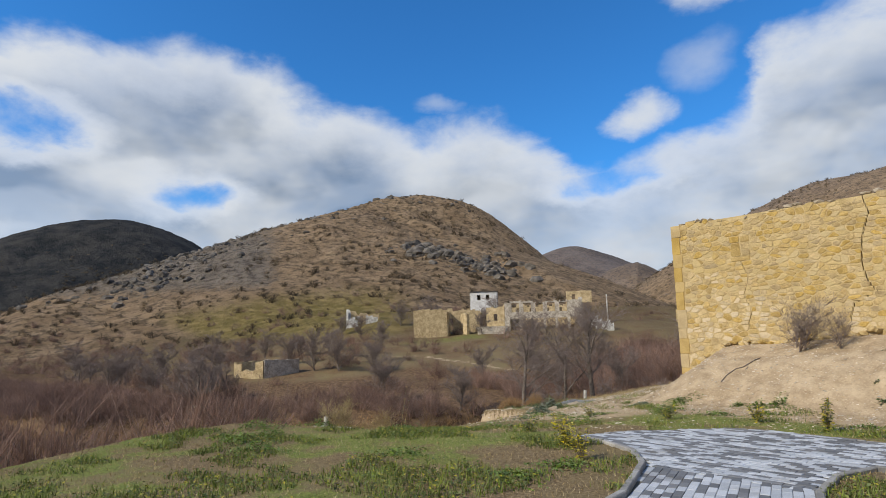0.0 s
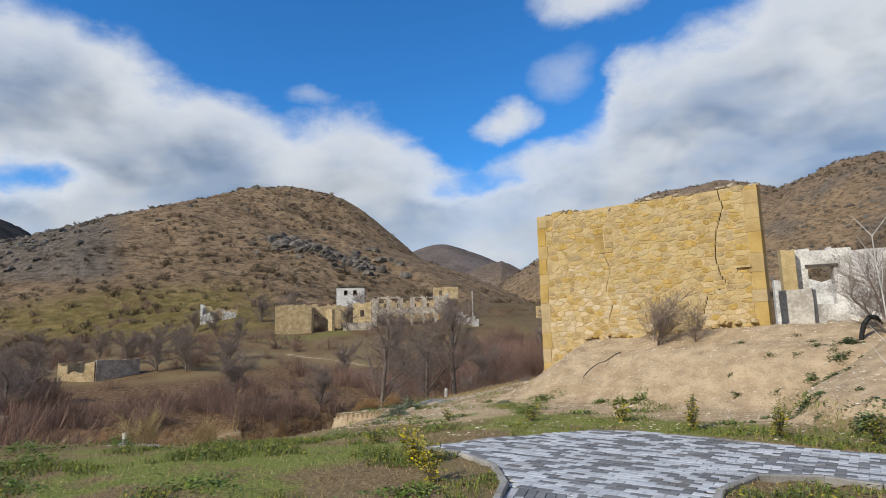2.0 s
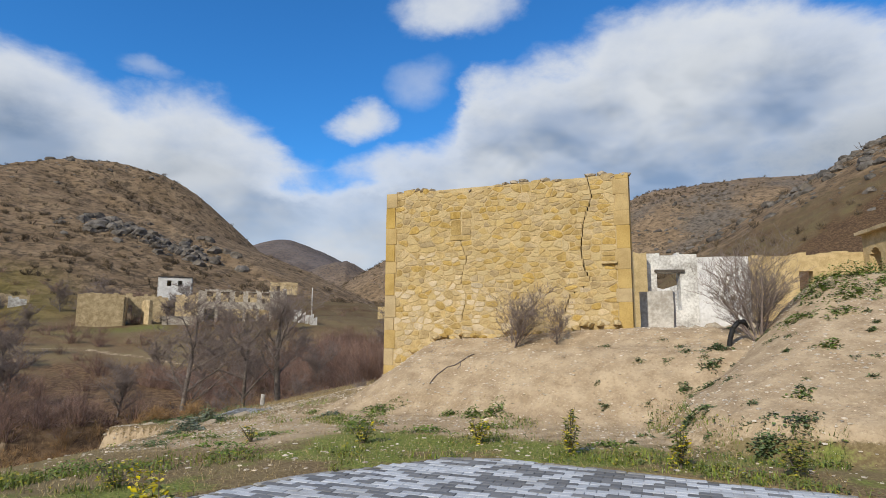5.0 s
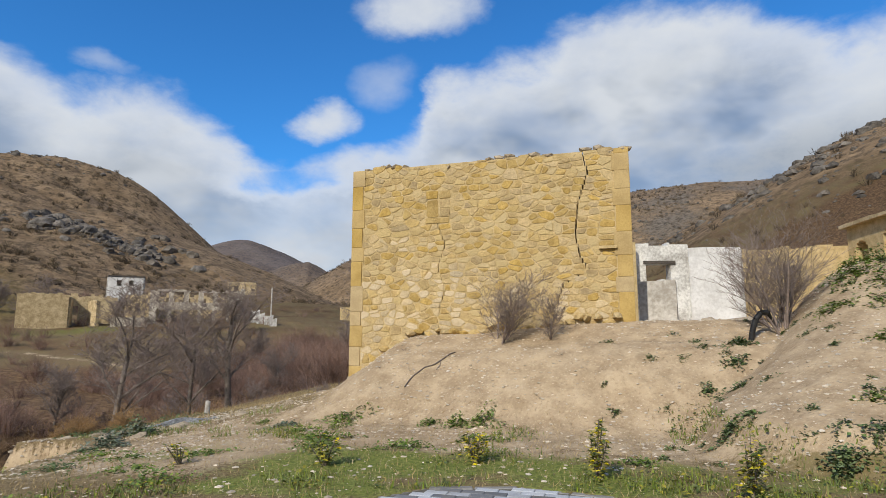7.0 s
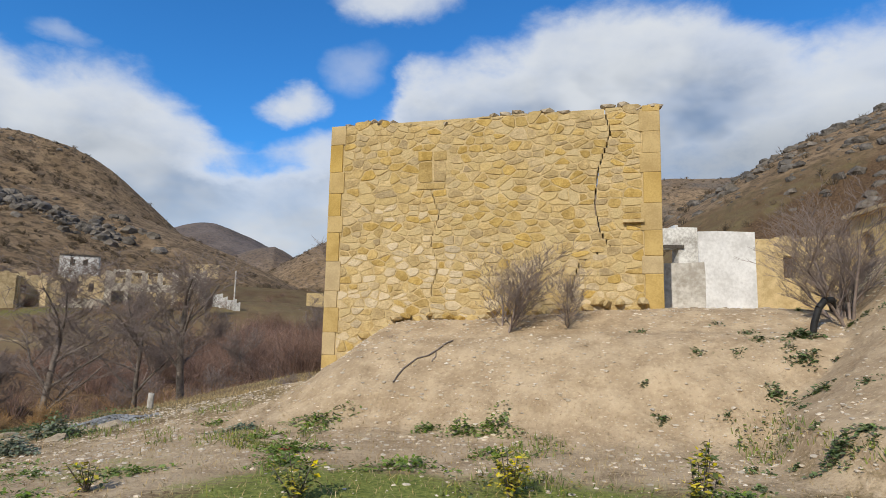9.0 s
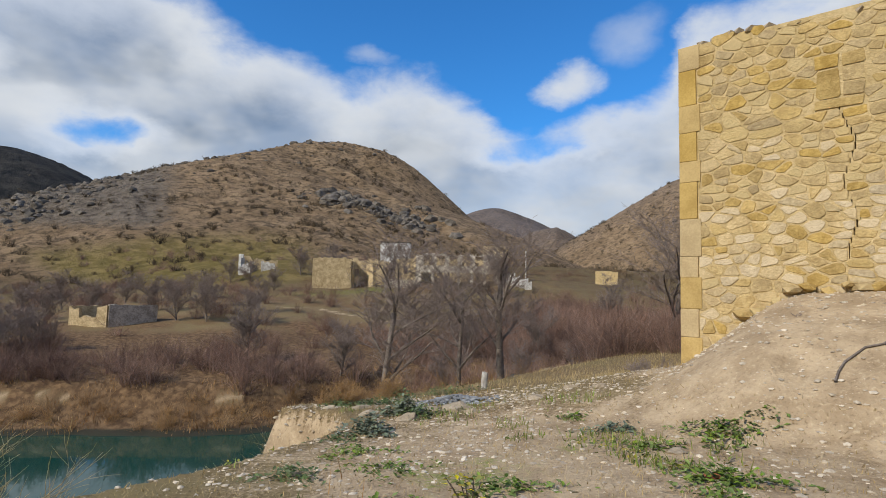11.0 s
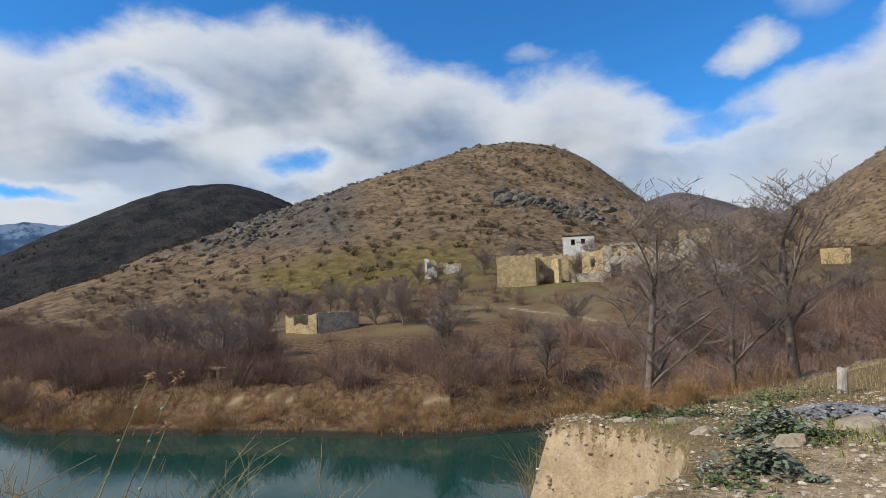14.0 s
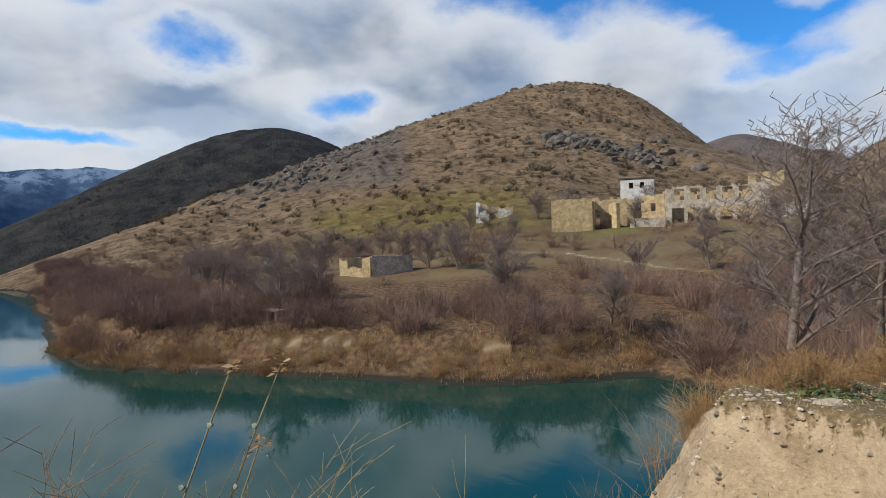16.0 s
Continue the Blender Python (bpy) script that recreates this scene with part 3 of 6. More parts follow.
def boulder(rng, size, flat=0.7, cuts=1):
    bm = bmesh.new()
    bmesh.ops.create_icosphere(bm, subdivisions=cuts, radius=1)
    for q in bm.verts:
        k = 1 + rng.uniform(-0.28, 0.28)
        q.co = Vector((q.co.x * k * size[0], q.co.y * k * size[1], q.co.z * k * size[2] * flat))
    v = [tuple(q.co) for q in bm.verts]
    f = [tuple(q.index for q in p.verts) for p in bm.faces]
    bm.free()
    return np.array(v), np.array(f)


def stamp(protos, spots, turns, scales):
    """Copies of (points, faces) prototypes at many places, as one set."""
    vs, fs, o = [], [], 0
    for i, (p, a, k) in enumerate(zip(spots, turns, scales)):
        v, f = protos[i % len(protos)]
        c, s = math.cos(a), math.sin(a)
        w = v * k
        w = np.stack([w[:, 0] * c - w[:, 1] * s, w[:, 0] * s + w[:, 1] * c, w[:, 2]], 1) + np.asarray(p)
        vs.append(w)
        fs.append(f + o)
        o += len(v)
    return np.concatenate(vs), np.concatenate(fs)


# ---- more materials ----
for_stone = (5, 24, 0.92, 0.9, 0.022)
MAT_STONE = mottled("ochre_stone", (0.34, 0.235, 0.092), (0.56, 0.41, 0.18), *for_stone, "object", 0.13, (0.57, 0.45, 0.24))
MAT_STONE_FAR = mottled("ochre_stone_joined", (0.34, 0.235, 0.092), (0.56, 0.41, 0.18), *for_stone, "island", 0.13, (0.57, 0.45, 0.24))
MAT_STONE_PALE = mottled("washed_stone", (0.42, 0.31, 0.16), (0.62, 0.49, 0.28), *for_stone, "object", 0.12, (0.66, 0.54, 0.36))
MAT_STONE_PALE_FAR = mottled("washed_stone_joined", (0.42, 0.31, 0.16), (0.62, 0.49, 0.28), *for_stone, "island", 0.12, (0.66, 0.54, 0.36))
MAT_QUOIN = mottled("dressed_stone", (0.38, 0.262, 0.098), (0.52, 0.375, 0.155), 2.5, 35, 0.9, 0.4, 0.008, "object", 0.05)
MAT_MORTAR = mottled("lime_mortar", (0.42, 0.31, 0.145), (0.62, 0.48, 0.26), 4, 26, 0.95, 0.9, 0.022)
MAT_PAVER = None


def paver_build(source):
    def build(k, b):
        p = place(k)
        r = (k.add("ShaderNodeObjectInfo").outputs["Random"] if source == "object" else k.add("ShaderNodeNewGeometry").outputs["Random Per Island"])
        light = k.mix(r, (0.42, 0.44, 0.46), (0.60, 0.62, 0.64))
        dark = k.mix(r, (0.14, 0.145, 0.15), (0.23, 0.235, 0.24))
        f = k.math("GREATER_THAN", k.math("FRACT", k.math("MULTIPLY", r, 9.17)), 0.42)
        c = k.mix(f, dark, light)
        dirt = k.ramp(k.noise(p, 1.4, 5), 0.5, 0.75, 0.0, 0.55)
        c = k.mix(dirt, c, (0.16, 0.135, 0.10))
        c = k.mix(k.ramp(k.noise(p, 90, 3), 0.3, 0.7, 0.25, 0.0), c, (0.05, 0.05, 0.05))
        k.put(b.inputs["Base Color"], c)
        b.inputs["Roughness"].default_value = 0.75
        bump(k, b, k.noise(p, 120, 4), 0.3, 0.004)
    return build


MAT_PAVER = material("concrete_paver", paver_build("object"))
MAT_PAVER_FAR = material("concrete_paver_joined", paver_build("island"))
MAT_KERB = mottled("kerb_concrete", (0.21, 0.20, 0.18), (0.36, 0.345, 0.315), 3, 45, 0.85, 0.4, 0.005, "object", 0.25)
MAT_SAND = mottled("bedding_sand", (0.10, 0.09, 0.07), (0.19, 0.17, 0.13), 4, 60, 0.95)
MAT_PLASTER = mottled("weathered_white_plaster", (0.30, 0.28, 0.25), (0.80, 0.79, 0.75), 1.8, 14, 0.9, 0.4, 0.01)
MAT_WHITE = mottled("white_plaster", (0.54, 0.53, 0.51), (0.78, 0.775, 0.76), 1.2, 12, 0.9, 0.2, 0.005)
MAT_CONCRETE = mottled("weathered_concrete", (0.34, 0.31, 0.27), (0.66, 0.64, 0.60), 2.2, 14, 0.9, 0.5, 0.01)
MAT_RUIN = mottled("tan_ruin_wall", (0.34, 0.25, 0.13), (0.64, 0.51, 0.31), 1.6, 7, 0.95, 0.6, 0.05)
MAT_RUIN_GREY = mottled("grey_ruin_wall", (0.29, 0.25, 0.20), (0.60, 0.54, 0.45), 1.5, 6, 0.95, 0.6, 0.05)
MAT_DARKWOOD = mottled("old_dark_roof", (0.05, 0.045, 0.04), (0.13, 0.11, 0.09), 2, 20)
MAT_BARK = mottled("grey_bark", (0.10, 0.080, 0.066), (0.26, 0.22, 0.19), 5, 30, 0.95, 0.7, 0.01)
MAT_TWIG = mottled("bare_twigs", (0.16, 0.125, 0.105), (0.31, 0.25, 0.22), 3, 20, 0.95, 0.1)
MAT_BRUSH = mottled("purple_brown_brush", (0.14, 0.082, 0.062), (0.33, 0.215, 0.165), 0.16, 3, 0.95, 0.05, 0.01, "island", 0.4)
MAT_RUST = mottled("rusty_dry_grass", (0.26, 0.145, 0.06), (0.42, 0.27, 0.125), 0.4, 4, 0.95, 0.05, 0.01, "island", 0.3)
MAT_STRAW = mottled("straw_grass", (0.30, 0.215, 0.095), (0.46, 0.36, 0.19), 0.5, 6, 0.95, 0.05, 0.01, "island", 0.25)
MAT_BLADE = mottled("grass_blades", (0.085, 0.13, 0.02), (0.22, 0.27, 0.055), 0.8, 9, 0.8, 0.05, 0.01, "island", 0.35, (0.22, 0.19, 0.07))
MAT_LEAF = mottled("shrub_leaves", (0.055, 0.085, 0.022), (0.17, 0.19, 0.045), 3, 20, 0.6, 0.05, 0.01, "island", 0.35, (0.42, 0.34, 0.03))
MAT_YELLOW = mottled("yellow_leaves", (0.34, 0.30, 0.02), (0.62, 0.50, 0.03), 3, 20, 0.6, 0.05, 0.01, "island", 0.25)
MAT_WEED = mottled("weed_leaves", (0.06, 0.095, 0.035), (0.16, 0.21, 0.08), 3, 20, 0.7, 0.05, 0.01, "island", 0.35)
MAT_LUSH = mottled("fresh_weed_leaves", (0.07, 0.12, 0.02), (0.19, 0.26, 0.05), 3, 20, 0.7, 0.05, 0.01, "island", 0.35)
MAT_SILVER = mottled("grey_green_leaves", (0.09, 0.12, 0.075), (0.22, 0.25, 0.18), 3, 20, 0.8, 0.05, 0.01, "island", 0.3)
MAT_HILLBUSH = mottled("hillside_scrub", (0.06, 0.046, 0.03), (0.17, 0.125, 0.075), 0.05, 0.5, 0.95, 0.05, 0.01, "island", 0.35)
MAT_PEBBLE = mottled("pale_pebbles", (0.40, 0.33, 0.245), (0.66, 0.58, 0.46), 3, 30, 0.9, 0.2, 0.005, "island", 0.25)
MAT_LOOSE = mottled("tan_loose_stone", (0.26, 0.205, 0.14), (0.46, 0.385, 0.28), 4, 30, 0.95, 0.6, 0.01)
MAT_ROCK = mottled("grey_rock", (0.065, 0.056, 0.046), (0.20, 0.175, 0.145), 0.4, 3, 0.95, 0.7, 0.15, "island", 0.25)
MAT_PIPE = mottled("black_rubber_pipe", (0.012, 0.012, 0.013), (0.03, 0.03, 0.03), 3, 30, 0.55, 0.1)
MAT_BRICK = mottled("red_brick", (0.32, 0.10, 0.045), (0.45, 0.17, 0.08), 6, 50, 0.9, 0.4, 0.005)

# ---- the high stone wall ----
WALL_TURN = math.degrees(math.atan2(WU[1], WU[0]))
rnd = random.Random(7)
wall = thing("stone_wall", "tall ochre rubble stone wall, cracked, with ragged top", "stone wall", (*WALL_A, 0), WALL_TURN, kind="structure")
# local frame: x along the wall, y into it, z up; the face is y = 0
CRACK_1 = [(5.1, 5.3), (5.25, 4.6), (5.05, 4.0), (4.97, 3.35), (5.05, 2.9), (5.22, 2.6), (4.72, 2.36), (4.6, 2.0)]
CRACK_2 = [(1.98, 3.86), (2.08, 3.6), (2.22, 3.25), (2.05, 2.75), (2.22, 2.3), (2.1, 1.9)]
NICHE = (1.78, 2.34, 3.84, 4.28)


def crack_at(points, z):
    zs = [p[1] for p in points][::-1]
    return float(np.interp(z, zs, [p[0] for p in points][::-1]))


def wall_foot(s):
    gx, gy = WALL_A[0] + WU[0] * s, WALL_A[1] + WU[1] * s
    return z_at(gx + WN[0] * 0.25, gy + WN[1] * 0.25)


foot_s = np.linspace(0, WALL_L, 13)
foot_z = [wall_foot(s) for s in foot_s]


def top_at(s):
    return 5.02 + 0.07 * math.sin(s * 2.1) + (0.16 if 5.2 < s < 5.7 else 0) + (0.04 if s < 0.3 else 0)


LEFT, RIGHT = 0.26, WALL_L - 0.29


def crack_side(points, s, z):
    """Which side of a crack a place lies on, and how far off; 0 where the crack does not reach."""
    if not points[-1][1] - 0.1 < z < points[0][1]:
        return 0, 9.0
    d = s - crack_at(points, z)
    return (1 if d > 0 else -1), abs(d)


# mortar core, cut through where the wall has cracked
core = Soup()
z = -0.25
while z < 4.98:
    zm = z + 0.05
    gaps = []
    for points, lo, hi in ((CRACK_1, 0.016, 0.036), (CRACK_2, 0.008, 0.024)):
        if crack_side(points, 3, zm)[0]:
            gaps.append((crack_at(points, zm) + rnd.uniform(-0.006, 0.006), rnd.uniform(lo, hi)))
    cuts = [0.02] + [v for c, w in sorted(gaps) for v in (c - w / 2, c + w / 2)] + [WALL_L - 0.02]
    for a, b in zip(cuts[::2], cuts[1::2]):
        core.box(pose((a + b) / 2, 0.286, z), b - a, 0.56, 0.103)
    z += 0.10
part("mortar_core", core.mesh("mortar_core", MAT_MORTAR), wall)

# rubble stones: cells round scattered middles, flatter than wide, parted along the cracks
SQUEEZE = 0.62
seeds = []
z = -0.2
row = 0
while z < 5.1:
    step = rnd.uniform(0.10, 0.15)
    s = LEFT + (0.05 if row % 2 else 0.15)
    while s < RIGHT:
        sj, zj = s + rnd.uniform(-0.07, 0.07), z + rnd.uniform(-0.06, 0.06)
        near = min(crack_side(c, sj, zj)[1] for c in (CRACK_1, CRACK_2))
        if near > 0.17 and rnd.random() > 0.15:
            seeds.append((sj, zj))
        s += rnd.uniform(0.14, 0.30)
    for points in (CRACK_1, CRACK_2):
        if crack_side(points, 3, z)[0]:
            c, o = crack_at(points, z), rnd.uniform(0.07, 0.13)
            seeds += [(c - o, z), (c + o, z + rnd.uniform(-0.01, 0.01))]
    z += step
    row += 1


def clip(poly, nx, nz, d):
    """The part of a polygon where nx * s + nz * z <= d."""
    out = []
    for i, p in enumerate(poly):
        q = poly[(i + 1) % len(poly)]
        a, b = nx * p[0] + nz * p[1] - d, nx * q[0] + nz * q[1] - d
        if a <= 0:
            out.append(p)
        if (a < 0) != (b < 0) and a != b:
            t = a / (a - b)
            out.append((p[0] + (q[0] - p[0]) * t, p[1] + (q[1] - p[1]) * t))
    return out


def cell(me_, others):
    s0, z0 = me_
    lid = top_at(s0) + rnd.uniform(-0.05, 0.06)
    poly = [(max(LEFT, s0 - 0.4), max(-0.25, z0 - 0.3)), (min(RIGHT, s0 + 0.4), max(-0.25, z0 - 0.3)), (min(RIGHT, s0 + 0.4), min(lid, z0 + 0.3)), (max(LEFT, s0 - 0.4), min(lid, z0 + 0.3))]
    joint = rnd.uniform(0.002, 0.009)
    for s1, z1 in others:
        dx, dz = (s1 - s0) * SQUEEZE ** 2, z1 - z0
        n = math.hypot(dx, dz)
        mid = (dx * (s0 + s1) + dz * (z0 + z1)) / 2
        gap = joint
        for points, w in ((CRACK_1, 0.015), (CRACK_2, 0.010)):
            a, b = crack_side(points, s0, z0), crack_side(points, s1, z1)
            if a[0] * b[0] < 0 and a[1] < 0.3 and b[1] < 0.3:
                gap = w
        poly = clip(poly, dx / n, dz / n, mid / n - gap)
        if len(poly) < 3:
            return []
    return poly


def rubble(poly, r, proud):
    """A stone on its cell: corners worn round, edges sloped to a slightly domed face; about its own middle."""
    n = len(poly)
    cs, cz = sum(p[0] for p in poly) / n, sum(p[1] for p in poly) / n
    ring = []
    for i in range(n):
        (ax, az_), (bx, bz) = poly[i], poly[(i + 1) % n]
        if math.hypot(bx - ax, bz - az_) < 0.02:
            continue
        k = r.uniform(0.10, 0.26)
        ring += [(ax + (bx - ax) * k - cs, az_ + (bz - az_) * k - cz), (bx + (ax - bx) * k - cs, bz + (az_ - bz) * k - cz)]
    m = len(ring)
    if m < 5:
        return None
    v = [(a, 0.02, b) for a, b in ring]
    for a, b in ring:
        d = math.hypot(a, b) + 1e-6
        k = 1 - r.uniform(0.006, 0.02) / d
        v.append((a * k, -proud * r.uniform(0.6, 1.1), b * k))
    v.append((0.0, -proud * r.uniform(1.0, 1.5), 0.0))
    f = []
    for i in range(m):
        j = (i + 1) % m
        f += [(i, j, m + j, m + i), (m + i, m + j, 2 * m)]
    return (cs, 0, cz), v, f


seeds.sort(key=lambda q: q[1])
rest, rest_pale, singles = Soup(), Soup(), 0
for s0, z0 in seeds:
    if z0 < np.interp(s0, foot_s, foot_z) - 0.2 or (NICHE[0] - 0.04 < s0 < NICHE[1] + 0.04 and NICHE[2] - 0.12 < z0 < NICHE[3] + 0.18):
        continue
    others = sorted((q for q in seeds if abs(q[0] - s0) < 0.75 and abs(q[1] - z0) < 0.5 and q != (s0, z0)), key=lambda q: math.hypot((q[0] - s0) * SQUEEZE, q[1] - z0))[:22]
    made = cell((s0, z0), others)
    made = rubble(made, rnd, rnd.uniform(0.001, 0.009)) if made else None
    if not made:
        continue
    mid, v, f = made
    washed = rnd.random() < 0.75 * (1 - min(1, max(0, (z0 - 1.6 - 0.5 * math.sin(s0 * 1.1)) / 1.6)))
    if singles < 290:
        sp = Soup()
        sp.add(v, f)
        part("stone", sp.mesh("stone", MAT_STONE_PALE if washed else MAT_STONE), wall).matrix_basis = pose(*mid)
        singles += 1
    else:
        (rest_pale if washed else rest).add([Vector(p) + Vector(mid) for p in v], f)
tagged(part("upper_stones", rest.mesh("upper_stones", MAT_STONE_FAR), wall, "ochre rubble stones of the upper courses"), kind="stuff")
tagged(part("upper_stones", rest_pale.mesh("upper_stones", MAT_STONE_PALE_FAR), wall, "paler washed-out rubble stones"), kind="stuff")


def stone_shape(s0, s1, z0, z1, r, proud, cut=0.22, inset=0.012, wob=0.014):
    """A squared stone: an eight-cornered face with rounded-off edges, about its own middle."""
    w, h = s1 - s0, z1 - z0
    c = [r.uniform(0.05, cut) for _ in range(4)]
    k = min(w, h * 1.3)
    ring = [(c[0] * k, 0), (w - c[1] * k, 0), (w, c[1] * h), (w, h - c[2] * h), (w - c[2] * k, h), (c[3] * k, h), (0, h - c[3] * h), (0, c[0] * h)]
    ring = [(a + r.uniform(-wob, wob), b + r.uniform(-wob, wob)) for a, b in ring]
    cx, cz = w / 2, h / 2
    v = [(a - cx, 0.02, b - cz) for a, b in ring]
    v += [(a - cx, -proud * 0.7, b - cz) for a, b in ring]
    for a, b in ring:
        d = math.hypot(a - cx, b - cz) + 1e-6
        v.append(((a - cx) * (1 - inset / d), -proud, (b - cz) * (1 - inset / d)))
    v.append((r.uniform(-0.02, 0.02), -proud * r.uniform(1.0, 1.5), 0))
    f = []
    for i in range(8):
        j = (i + 1) % 8
        f += [(i, j, 8 + j, 8 + i), (8 + i, 8 + j, 16 + j, 16 + i), (16 + i, 16 + j, 24)]
    return v, f


# dressed corner blocks
for lo, hi, reach in ((0.0, 0.25, 1), (WALL_L - 0.28, WALL_L, -1)):
    z = -0.2 if reach > 0 else 1.55
    flip = 0
    while z < 4.98:
        h = min(rnd.uniform(0.30, 0.62), 5.06 - z)
        ext = 0.05 if flip else 0.0
        a, b = (lo - 0.012, hi + ext) if reach > 0 else (lo - ext, hi + 0.012)
        sp = Soup()
        v, f = stone_shape(a, b - 0.004, z, z + h - 0.005, rnd, 0.016, 0.02, 0.008, 0.003)
        sp.add(v, f)
        sp.box(pose(0, 0.24, -h / 2 + 0.006), b - a - 0.006, 0.5, h - 0.007)
        part("corner_block", sp.mesh("corner_block", MAT_QUOIN), wall, "smooth dressed ochre corner block").matrix_basis = pose((a + b) / 2, 0, z + h / 2)
        z += h
        flip ^= 1
# blocked-up little window with its dressed frame
for (s0, s1, z0, z1), pr in (((1.80, 2.06, 3.88, 4.25), 0.006), ((2.09, 2.32, 3.88, 4.05), 0.010), ((2.09, 2.32, 4.08, 4.25), 0.004),
                             ((1.78, 2.05, 4.29, 4.46), 0.012), ((2.08, 2.34, 4.29, 4.44), 0.010), ((1.78, 2.3, 3.73, 3.85), 0.012)):
    v, f = stone_shape(s0, s1, z0, z1, rnd, pr, 0.08)
    sp = Soup()
    sp.add(v, f)
    part("stone", sp.mesh("stone", MAT_STONE), wall).matrix_basis = pose((s0 + s1) / 2, 0, (z0 + z1) / 2)
# loose capping stones along the ragged top
s = 0.25
while s < WALL_L - 0.2:
    w = rnd.uniform(0.12, 0.3)
    v, f = boulder(rnd, (w * 0.55, 0.14, rnd.uniform(0.05, 0.09)), 0.9)
    part("capping_stone", arrays("capping_stone", v, f, MAT_LOOSE), wall).matrix_basis = pose(s + w / 2, rnd.uniform(0.09, 0.16), top_at(s + w / 2) + rnd.uniform(0.0, 0.04))
    s += w * rnd.uniform(0.8, 1.2)
# flat ledge stone set into the face
sp = Soup()
sp.box(pose(0, 0.02, 0), 0.34, 0.13, 0.055)
part("ledge_stone", sp.mesh("ledge_stone", MAT_MORTAR), wall, "pale flat ledge stone").matrix_basis = pose(5.60, -0.03, 3.02)
# undercut footing: rounded stones where the soil has washed away
for i in range(26):
    s = 0.9 + i * 0.195 + rnd.uniform(-0.05, 0.05)
    zf_ = float(np.interp(s, foot_s, foot_z))
    v, f = boulder(rnd, (rnd.uniform(0.09, 0.17), 0.14, rnd.uniform(0.06, 0.10)), 0.9)
    part("footing_stone", arrays("footing_stone", v, f, MAT_STONE), wall).matrix_basis = pose(s, -0.02, zf_ + rnd.uniform(0.0, 0.16))

# ---- paved path with kerbs ----
paving = thing("paving", "path of light and dark grey concrete pavers", "paving", kind="structure")
sp = Soup()
pv = [(a, b, -0.012) for a, b in PAVED] + [(a, b, -0.2) for a, b in PAVED]
n = len(PAVED)
sp.add(pv, [tuple(range(n))] + [(i, i + n, (i + 1) % n + n, (i + 1) % n) for i in range(n)])
part("bedding", sp.mesh("bedding", MAT_SAND), paving, "dark sandy joints")


def paver_mesh():
    sp = Soup()
    a, b, c = 0.0975, 0.0475, 0.005
    v = [(-a, -b, -0.03), (a, -b, -0.03), (a, b, -0.03), (-a, b, -0.03)]
    v += [(-a, -b, -0.004), (a, -b, -0.004), (a, b, -0.004), (-a, b, -0.004)]
    v += [(-a + c, -b + c, 0), (a - c, -b + c, 0), (a - c, b - c, 0), (-a + c, b - c, 0)]
    sp.add(v, [(0, 1, 5, 4), (1, 2, 6, 5), (2, 3, 7, 6), (3, 0, 4, 7), (4, 5, 9, 8), (5, 6, 10, 9), (6, 7, 11, 10), (7, 4, 8, 11), (8, 9, 10, 11)])
    return sp


PAVER = paver_mesh()
paver_me = PAVER.mesh("paver", MAT_PAVER)
paver_v, paver_f = np.array(PAVER.v), np.array(PAVER.f)
spots = []
for strip in (0, 1):
    turn = radians(93) if strip == 0 else radians(-16)
    c, s = math.cos(turn), math.sin(turn)
    for i in range(-90, 91):
        for j in range(-170, 171):
            lx, ly = (i + 0.5 * (j % 2)) * 0.2, j * 0.1
            x, y = lx * c - ly * s, 4.0 + lx * s + ly * c
            if (y < 4.35 - 0.28 * (x - 1.3)) == (strip == 0) and -1.8 < x < 9 and -8.9 < y < 8.5:
                spots.append((x, y, turn))
xs, ys = np.array([q[0] for q in spots]), np.array([q[1] for q in spots])
keep = inside(xs, ys, PAVED)
dk, _ = seg_dist(xs, ys, PAVED, True)
spots = [q for q, k, d in zip(spots, keep, dk) if k and d > 0.05]
spots.sort(key=lambda q: math.hypot(q[0] - 1.0, q[1] - 5.2))
for x, y, a in spots[:290]:
    p = part("paver", paver_me, paving)
    p.matrix_basis = pose(x, y, rnd.uniform(-0.003, 0.003), rnd.uniform(-0.5, 0.5), rnd.uniform(-0.5, 0.5), math.degrees(a))
v, f = stamp([(paver_v, paver_f)], [(x, y, rnd.uniform(-0.003, 0.003)) for x, y, a in spots[290:]], [a for x, y, a in spots[290:]], [1.0] * len(spots[290:]))
tagged(part("outer_pavers", arrays("outer_pavers", v, f, MAT_PAVER_FAR), paving, "grey pavers further along the path"), kind="stuff")


def kerb_run(pts, label, sunk=0.0):
    k = thing("kerb", label, "kerb", kind="structure")
    for (ax, ay), (bx, by) in zip(pts, pts[1:]):
        L = math.hypot(bx - ax, by - ay)
        m = max(1, round(L / 0.5))
        for i in range(m):
            t = (i + 0.5) / m
            bm = bmesh.new()
            bmesh.ops.create_cube(bm, size=1)
            bmesh.ops.scale(bm, verts=bm.verts, vec=(L / m - 0.008, 0.085, 0.24))
            bmesh.ops.bevel(bm, geom=bm.edges[:], offset=0.012, segments=1, affect="EDGES")
            me = bpy.data.meshes.new("kerb_stone")
            bm.to_mesh(me)
            bm.free()
            me.materials.append(MAT_KERB)
            part("kerb_stone", me, k).matrix_basis = pose(ax + (bx - ax) * t, ay + (by - ay) * t, -0.07 - sunk + rnd.uniform(-0.008, 0.008), 0, 0, math.degrees(math.atan2(by - ay, bx - ax)))


